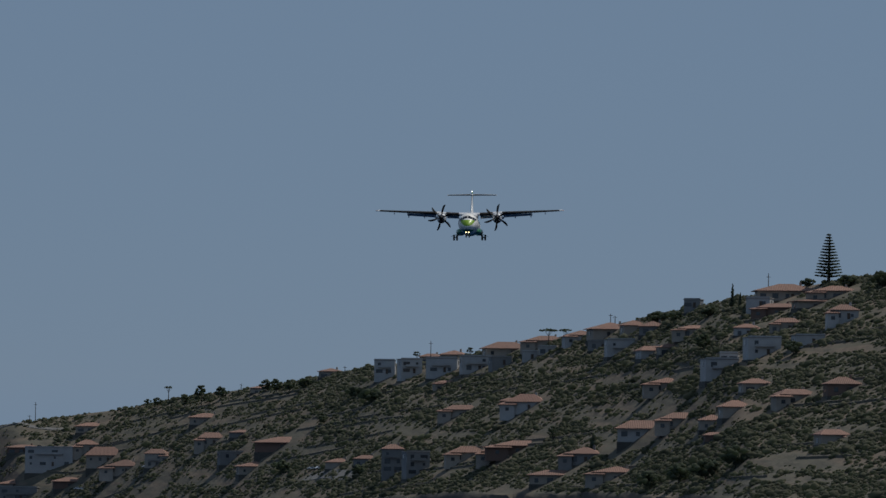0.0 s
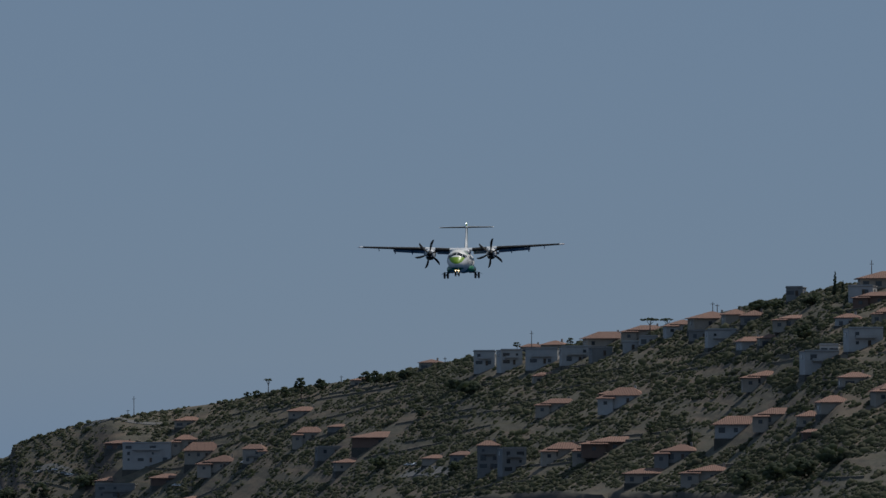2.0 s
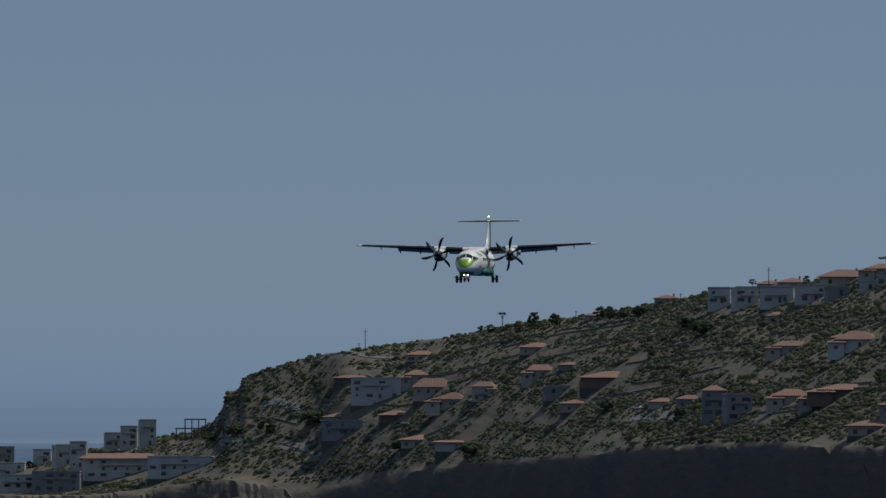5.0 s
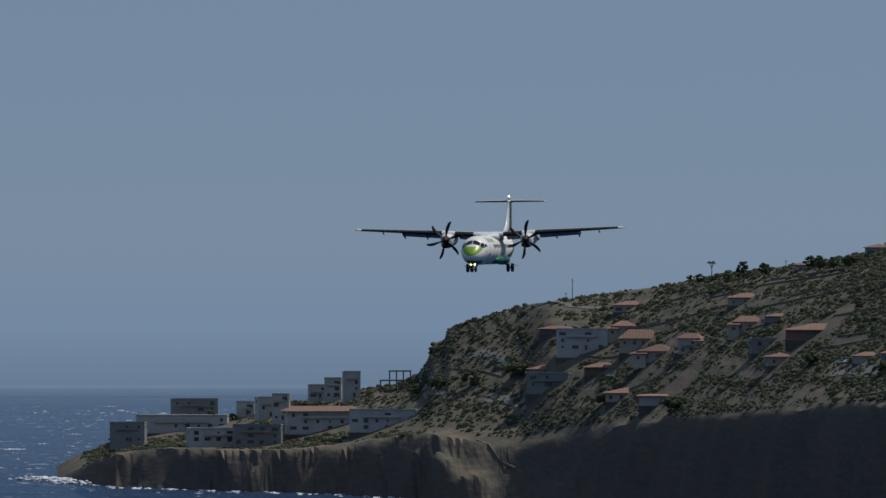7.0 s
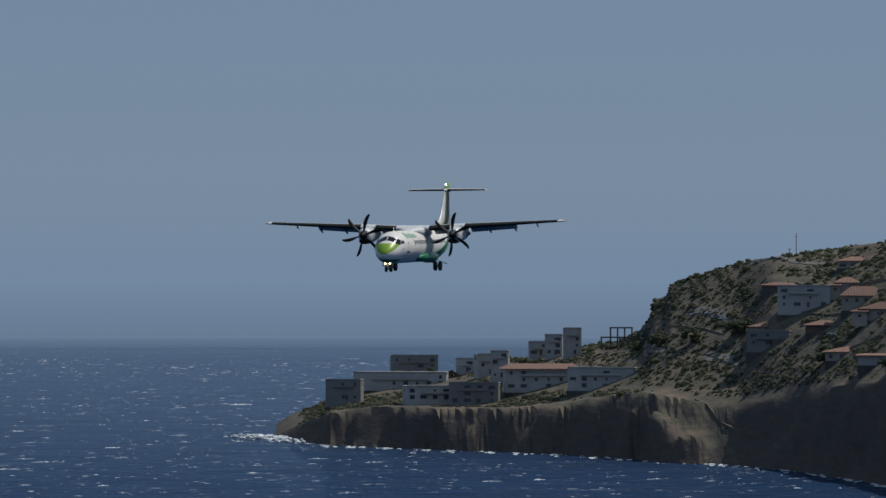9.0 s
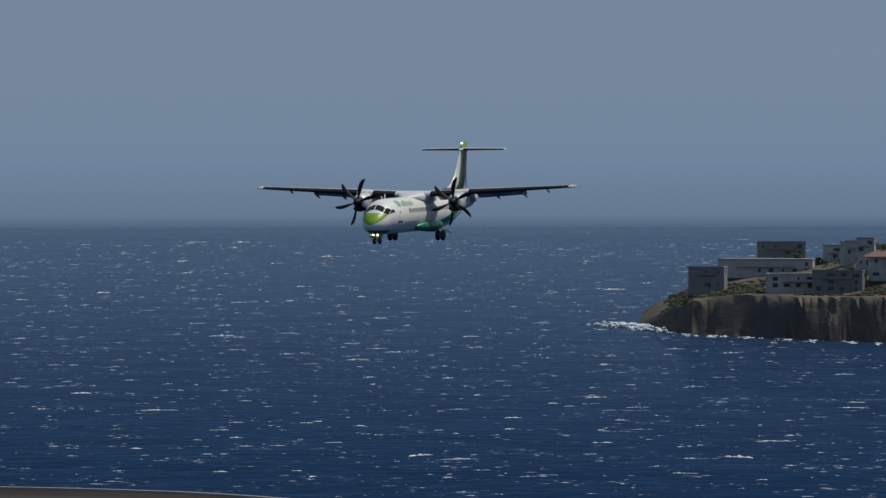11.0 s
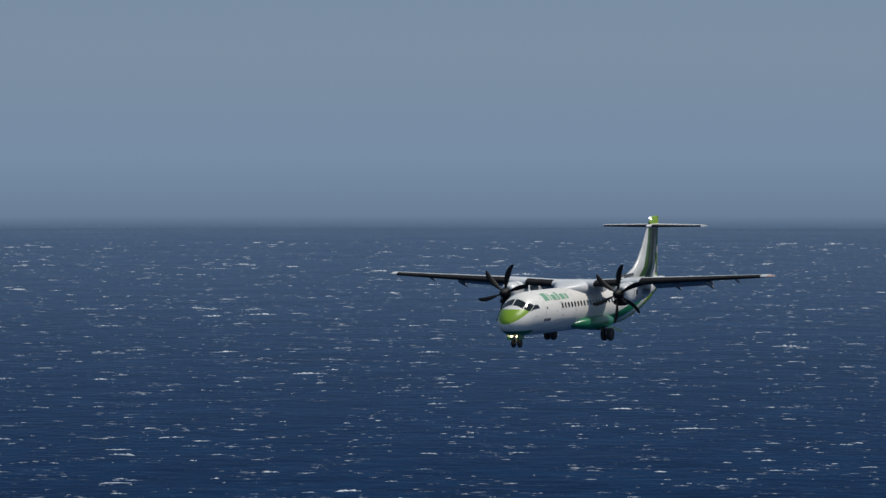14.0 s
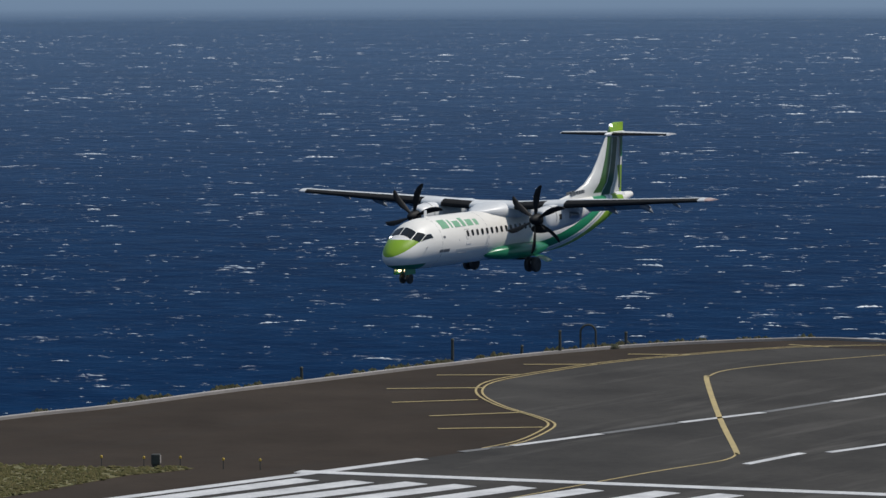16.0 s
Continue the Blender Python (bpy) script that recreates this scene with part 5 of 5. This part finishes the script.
# airline lettering as plain green bars, registration and web lines as bars
for s in (1, -1):
    for y0, y1, a0, a1 in ((3.95, 4.70, 0.50, 0.98), (4.92, 5.10, 0.54, 0.98), (5.32, 5.95, 0.66, 0.98), (6.15, 6.50, 0.52, 0.98), (6.70, 7.32, 0.66, 0.98), (7.54, 7.90, 0.68, 0.98)):
        part("lettering_bar", hull_patch([(y0, s * a1), (y1, s * a1), (y1 + 0.03, s * a0), (y0 + 0.03, s * a0)], 0.008, 3, 3), GREENT, body, "green lettering bar")
    for y0, y1 in ((3.35, 3.72), (3.77, 4.35)):
        part("lettering_bar", hull_patch([(y0, s * 1.92), (y1, s * 1.92), (y1, s * 1.80), (y0, s * 1.80)], 0.008, 3, 2), GREYT, body, "small dark lettering bar")
    part("lettering_bar", hull_patch([(5.1, s * 1.98), (8.6, s * 1.98), (8.6, s * 1.86), (5.1, s * 1.86)], 0.006, 8, 2), PALET, body, "faint grey lettering bar")
    part("static_plate", hull_patch([(3.75, s * 1.36), (3.95, s * 1.36), (3.95, s * 1.27), (3.75, s * 1.27)], 0.01, 2, 2), GREYT, body)
    bm = tube(bmesh.new(), hull(2.2, s * 1.55, 0.0), hull(2.0, s * 1.55, 0.2), 0.02, 0.012, 6)
    part("probe", bm, STEEL, body)
bm = loft([[(0.03 * q, 3.9 + p, 1.38 + h) for p, q in ((0, 0), (0.12, 1), (0.3, 0), (0.12, -1))] for h, in ((0,), (0.25,), (0.42,))])
part("antenna", bm, SKIN, body)

# centre section, wings
def fairing():
    secs = []
    for y, w, h, z in ((9.3, 0.25, 0.05, 1.38), (10.1, 0.85, 0.34, 1.30), (11.0, 1.15, 0.52, 1.28), (12.5, 1.28, 0.60, 1.25), (14.0, 1.2, 0.50, 1.22), (15.3, 0.95, 0.32, 1.2), (16.8, 0.5, 0.1, 1.32), (17.4, 0.15, 0.03, 1.38)):
        secs.append([(w * math.copysign(abs(math.sin(a)) ** 0.75, math.sin(a)), y, z + h * math.copysign(abs(math.cos(a)) ** 0.75, math.cos(a))) for a in [2 * math.pi * i / 24 for i in range(24)]])
    return part("wing_fairing", loft(secs), SKIN, plane, "white wing root fairing", smooth=50)


fairing()
for s in (1, -1):
    wing = part("wing", wing_skin(0.0 if s > 0 else -0.0, s * 13.45, 18), SKIN, plane, smooth=45)
    part("deicing_boot", wing_skin(s * 4.75, s * 13.05, 12, 0.0, 0.20, 0.014), BOOT, wing, "black rubber leading edge")
    part("deicing_boot", wing_skin(s * 1.5, s * 3.4, 4, 0.0, 0.20, 0.014), BOOT, wing, "black rubber leading edge")
    le, c, z, t = wing_at(13.45)
    tip = loft([[(s * (13.4 + 0.02 + d), le + 0.02 + d * 0.9 + p * (1 - d * 0.9), z + q * (1 - d * 2.2)) for p, q in foil(c, t)] for d in (0.0, 0.12, 0.22, 0.3)])
    part("wing_tip", tip, REDW, wing, "worn red and white wing tip")
    # underside panel in grey, just below the skin
    secs = []
    for i in range(13):
        x = s * (1.4 + 11.8 * i / 12)
        le, c, z, t = wing_at(x)
        ring = [(p, q) for p, q in foil(c, t) if q < 0.012 * c and 0.13 * c < p < 0.72 * c]
        secs.append([(x, le + p, z + q - 0.012) for p, q in ring])
    part("underside_panel", loft(secs, closed=False), GREYP, wing, "grey wing underside")
    for a, b in ((1.55, 3.3), (4.9, 9.1)):
        secs = []
        for i in range(7):
            x = s * (a + (b - a) * i / 6)
            le, c, z, t = wing_at(x)
            ring = foil(c * 0.34, 0.13, 8)
            ca, sa = math.cos(radians(27)), math.sin(radians(27))
            secs.append([(x, le + 0.76 * c + p * ca + q * sa, z - 0.10 - p * sa + q * ca) for p, q in ring])
        part("flap", loft(secs), GREYP, wing, "lowered grey flap", smooth=45)
    for x in (6.6, 8.9, 11.0):
        le, c, z, t = wing_at(x)
        k = 1.0 if x < 10 else 0.6
        secs = [[(s * x + 0.10 * k * w * math.sin(a), le + 0.55 * c + y * k, z - 0.24 * k - d * k + 0.17 * k * w * math.cos(a)) for a in [2 * math.pi * i / 10 for i in range(10)]] for y, w, d in ((0, 0.15, 0), (0.35, 0.9, 0.02), (0.8, 1.0, 0.12), (1.25, 0.75, 0.3), (1.6, 0.15, 0.45))]
        part("flap_fairing", loft(secs), GREYP, wing, smooth=50)
    part("aileron", wing_skin(s * 9.3, s * 13.0, 6, 0.74, 1.0, 0.008), SKIN, wing)
    for i in range(5):
        le, c, z, t = wing_at(9.5 + 0.9 * i)
        part("static_wick", tube(bmesh.new(), (s * (9.5 + 0.9 * i), le + c - 0.02, z), (s * (9.5 + 0.9 * i), le + c + 0.22, z - 0.01), 0.012, 0.006, 5), BLADE, wing)


def nacelle(s):
    cx = s * 4.05
    secs = []
    for y, w, up_, dn, z in ((9.62, 0.38, 0.40, 0.42, 1.03), (9.72, 0.50, 0.50, 0.66, 1.03), (10.1, 0.60, 0.58, 0.80, 1.05), (10.8, 0.66, 0.64, 0.84, 1.08), (11.8, 0.68, 0.66, 0.80, 1.12), (13.2, 0.66, 0.62, 0.68, 1.18), (14.6, 0.52, 0.46, 0.44, 1.3), (15.8, 0.28, 0.25, 0.22, 1.42), (16.3, 0.08, 0.08, 0.08, 1.46)):
        secs.append([(cx + w * math.copysign(abs(math.sin(a)) ** 0.8, math.sin(a)), y, z + (up_ if math.cos(a) > 0 else dn) * math.copysign(abs(math.cos(a)) ** 0.85, math.cos(a))) for a in [2 * math.pi * i / 28 for i in range(28)]])
    nac = part("nacelle", loft(secs), SKIN, plane, "white engine nacelle", smooth=50)
    intake = loft([[(cx + w * math.sin(a), y, 0.48 + h * math.cos(a)) for a in [2 * math.pi * i / 20 for i in range(20)]] for y, w, h in ((9.5, 0.36, 0.17), (9.52, 0.42, 0.22), (9.9, 0.46, 0.26), (10.5, 0.40, 0.25))])
    part("intake_lip", intake, BOOT, nac, "black air intake lip", smooth=40)
    part("exhaust", tube(bmesh.new(), (cx + s * 0.62, 12.0, 1.12), (cx + s * 0.80, 12.7, 1.08), 0.19, 0.17, 14), STEEL, nac)
    for y in (10.6, 11.6):
        bm = bmesh.new()
        pts = [Vector((cx + 0.675 * math.sin(a), y, 1.08 + 0.68 * math.cos(a))) for a in [-2.2 + 0.3 * i for i in range(15)]]
        for p, q in zip(pts, pts[1:]):
            tube(bm, p, q, 0.014, 0.014, 5)
        part("cowl_seam", bm, SEAM, nac)
    part("cowl_vent", boxed(cx + s * 0.60, 10.9, 0.95, cx + s * 0.69, 11.15, 1.25, bevel=0.02), BOOT, nac)
    prop = part("propeller_hub", loft([[(cx + r * math.sin(a), y, 1.03 + r * math.cos(a)) for a in [2 * math.pi * i / 20 for i in range(20)]] for y, r in ((8.78, 0.02), (8.84, 0.12), (9.0, 0.23), (9.25, 0.31), (9.5, 0.35), (9.62, 0.36))]), BLADE, nac, "black spinner", smooth=50)
    for k in range(6):
        ang = radians(60 * k + (4 if s > 0 else 12))
        secs = []
        for r, chord, tw, bend in ((0.28, 0.16, 58, 0.0), (0.55, 0.24, 52, 0.0), (0.95, 0.36, 42, 0.02), (1.35, 0.37, 34, 0.0), (1.7, 0.31, 28, -0.08), (1.9, 0.2, 25, -0.17), (1.965, 0.08, 24, -0.22)):
            ring = []
            for i in range(10):
                a = 2 * math.pi * i / 10
                u, w = chord * 0.5 * math.cos(a) + bend * -1.0, chord * 0.10 * math.sin(a) + 0.012 * math.sin(a)
                tu, tn = u * math.cos(radians(tw)), u * math.sin(radians(tw))
                px, pz = tu + w * math.sin(radians(tw)) * -1, r
                ring.append((cx + px * math.cos(ang) + pz * math.sin(ang), 9.33 + tn + w * math.cos(radians(tw)), 1.03 - px * math.sin(ang) + pz * math.cos(ang)))
            secs.append(ring)
        part("propeller_blade", loft(secs), BLADE, prop, "black curved blade", smooth=50)


nacelle(1)
nacelle(-1)


# tail
def fin():
    rows = ((0.9, 17.6, 26.3), (1.42, 18.6, 26.35), (1.75, 20.6, 26.38), (2.2, 21.95, 26.42), (2.8, 22.85, 26.46), (3.6, 23.6, 26.52), (4.5, 24.3, 26.6), (5.2, 24.85, 26.66), (5.55, 25.15, 26.7), (5.66, 25.5, 26.65))
    secs = []
    for z, y0, y1 in rows:
        t = 0.30 / (y1 - y0) if z < 2.0 else 0.11
        secs.append([(q, y0 + p, z) for p, q in [(p, q - (y1 - y0) * 0.03 * math.sin(math.pi * min(1, max(0, p / (y1 - y0))))) for p, q in foil(y1 - y0, t)]])
    f = part("fin", loft(secs), FINP, plane, "white fin with lime and dark green stripes", smooth=45)
    bm = bmesh.new()
    box(bm, -0.13, 26.02, 1.75, 0.13, 26.035, 4.75)
    part("rudder_gap", bm, SEAM, f)
    for s in (1, -1):
        for i, (y, w) in enumerate(((20.15, 0.24), (20.46, 0.22), (20.84, 0.20), (21.12, 0.24), (21.44, 0.22))):
            zz = 1.62 + 0.02 * i
            part("registration_bar", boxed(s * 0.10, y, zz, s * 0.19, y + w, zz + 0.2), GREYT, f, "dark registration bar")
    part("beacon_lamp", tube(bmesh.new(), (0, 25.22, 5.42), (0, 25.18, 5.56), 0.09, 0.07, 10), BEACON, f, "bright white beacon")
    return f


finp = fin()
for s in (1, -1):
    secs = []
    for i in range(9):
        k = i / 8
        le, c = 24.95 + 0.55 * k, 2.05 - 0.85 * k
        secs.append([(s * 3.655 * k, le + p, 4.95 + q) for p, q in foil(c, 0.11)])
    st = part("tailplane", loft(secs), SKIN, plane, smooth=45)
    secs = []
    for i in range(9):
        k = 0.04 + 0.94 * i / 8
        le, c = 24.95 + 0.55 * k, 2.05 - 0.85 * k
        secs.append([(s * 3.655 * k, le + p - 0.012, 4.95 + q * 1.12) for p, q in foil(c, 0.11) if p <= 0.12 * c])
    part("deicing_boot", loft(secs), BOOT, st, "black rubber leading edge")
part("tail_bullet", loft([[(r * math.sin(a), y, 4.97 + r * 0.8 * math.cos(a)) for a in [2 * math.pi * i / 14 for i in range(14)]] for y, r in ((24.5, 0.03), (24.75, 0.16), (25.4, 0.24), (26.6, 0.2), (27.2, 0.04))]), SKIN, finp, smooth=50)
part("tail_cone", loft([[(r * math.sin(a), y, 1.2 + r * 1.1 * math.cos(a)) for a in [2 * math.pi * i / 16 for i in range(16)]] for y, r in ((25.4, 0.3), (26.3, 0.3), (27.0, 0.2), (27.25, 0.05))]), SKIN, body, smooth=50)


# undercarriage
def wheel(cx, y, z, r, w, parent):
    secs = []
    for d, q in ((-0.5, 0.55), (-0.5, 0.82), (-0.42, 0.95), (-0.22, 1.0), (0.22, 1.0), (0.42, 0.95), (0.5, 0.82), (0.5, 0.55)):
        secs.append([(cx + d * w, y + r * q * math.sin(a), z + r * q * math.cos(a)) for a in [2 * math.pi * i / 24 for i in range(24)]])
    t = part("tyre", loft(secs), TYRE, parent, smooth=40)
    secs = []
    for d, q in ((-0.44, 0.2), (-0.46, 0.5), (-0.4, 0.56), (0.4, 0.56), (0.46, 0.5), (0.44, 0.2)):
        secs.append([(cx + d * w, y + r * q * math.sin(a), z + r * q * math.cos(a)) for a in [2 * math.pi * i / 16 for i in range(16)]])
    part("rim", loft(secs), HUBM, t, "pale wheel hub", smooth=40)


def gear():
    bm = bmesh.new()
    tube(bm, (0, 1.75, -1.0), (0, 1.92, -1.86), 0.075, 0.06, 12)
    tube(bm, (0, 2.6, -1.15), (0, 1.88, -1.62), 0.035, 0.035, 8)
    tube(bm, (-0.24, 1.92, -1.86), (0.24, 1.92, -1.86), 0.05, 0.05, 8)
    leg = part("nose_gear_leg", bm, GREYP, plane, "grey nose gear leg")
    for s in (1, -1):
        wheel(s * 0.22, 1.92, -1.86, 0.29, 0.19, leg)
        part("gear_door", boxed(s * 0.34, 1.2, -1.62, s * 0.38, 2.3, -1.06, bevel=0.01), GREENP, leg, "green gear door")
        part("landing_lamp", tube(bmesh.new(), (s * 0.2, 1.62, -1.38), (s * 0.2, 1.52, -1.38), 0.075, 0.085, 12), LAMP, leg, "lit landing lamp")
    for s in (1, -1):
        # sponson that holds the main gear
        secs = []
        for y, w, h, xo in ((8.7, 0.1, 0.08, 0.9), (9.4, 0.45, 0.30, 1.05), (10.4, 0.62, 0.42, 1.2), (12.0, 0.68, 0.45, 1.28), (13.6, 0.62, 0.42, 1.22), (14.8, 0.42, 0.3, 1.1), (15.8, 0.1, 0.08, 1.0)):
            secs.append([(s * xo + w * math.copysign(abs(math.sin(a)) ** 0.75, math.sin(a)), y, -0.98 + h * math.copysign(abs(math.cos(a)) ** 0.75, math.cos(a))) for a in [2 * math.pi * i / 20 for i in range(20)]])
        pod = part("gear_fairing", loft(secs), GREENP, plane, "green main gear fairing", smooth=50)
        part("wheel_bay", boxed(s * 1.0, 11.6, -1.47, s * 1.8, 13.1, -1.42), BOOT, pod)
        bm = bmesh.new()
        tube(bm, (s * 1.45, 12.1, -1.2), (s * 2.05, 12.35, -1.78), 0.10, 0.08, 12)
        tube(bm, (s * 1.3, 12.9, -1.25), (s * 2.0, 12.4, -1.7), 0.045, 0.045, 8)
        tube(bm, (s * 1.72, 12.35, -1.78), (s * 2.38, 12.35, -1.78), 0.06, 0.06, 8)
        leg = part("main_gear_leg", bm, GREYP, plane, "grey main gear leg")
        for d in (-0.22, 0.22):
            wheel(s * (2.05 + d), 12.35, -1.78, 0.43, 0.27, leg)
        bm = loft([[(s * (1.75 + 0.95 * k) + 0.0, 13.1 + w, -1.30 - 0.32 * k * k + 0.03 * q) for w, q in ((-0.45, 0), (-0.2, 1), (0.45, 0), (0.1, -1))] for k in (0, 0.35, 0.7, 1.0)])
        part("gear_door", bm, GREENP, leg, "green gear door")
        part("landing_lamp", tube(bmesh.new(), (s * 1.02, 9.55, -1.14), (s * 1.02, 9.42, -1.16), 0.10, 0.12, 12), LAMP, pod, "lit landing lamp")


gear()
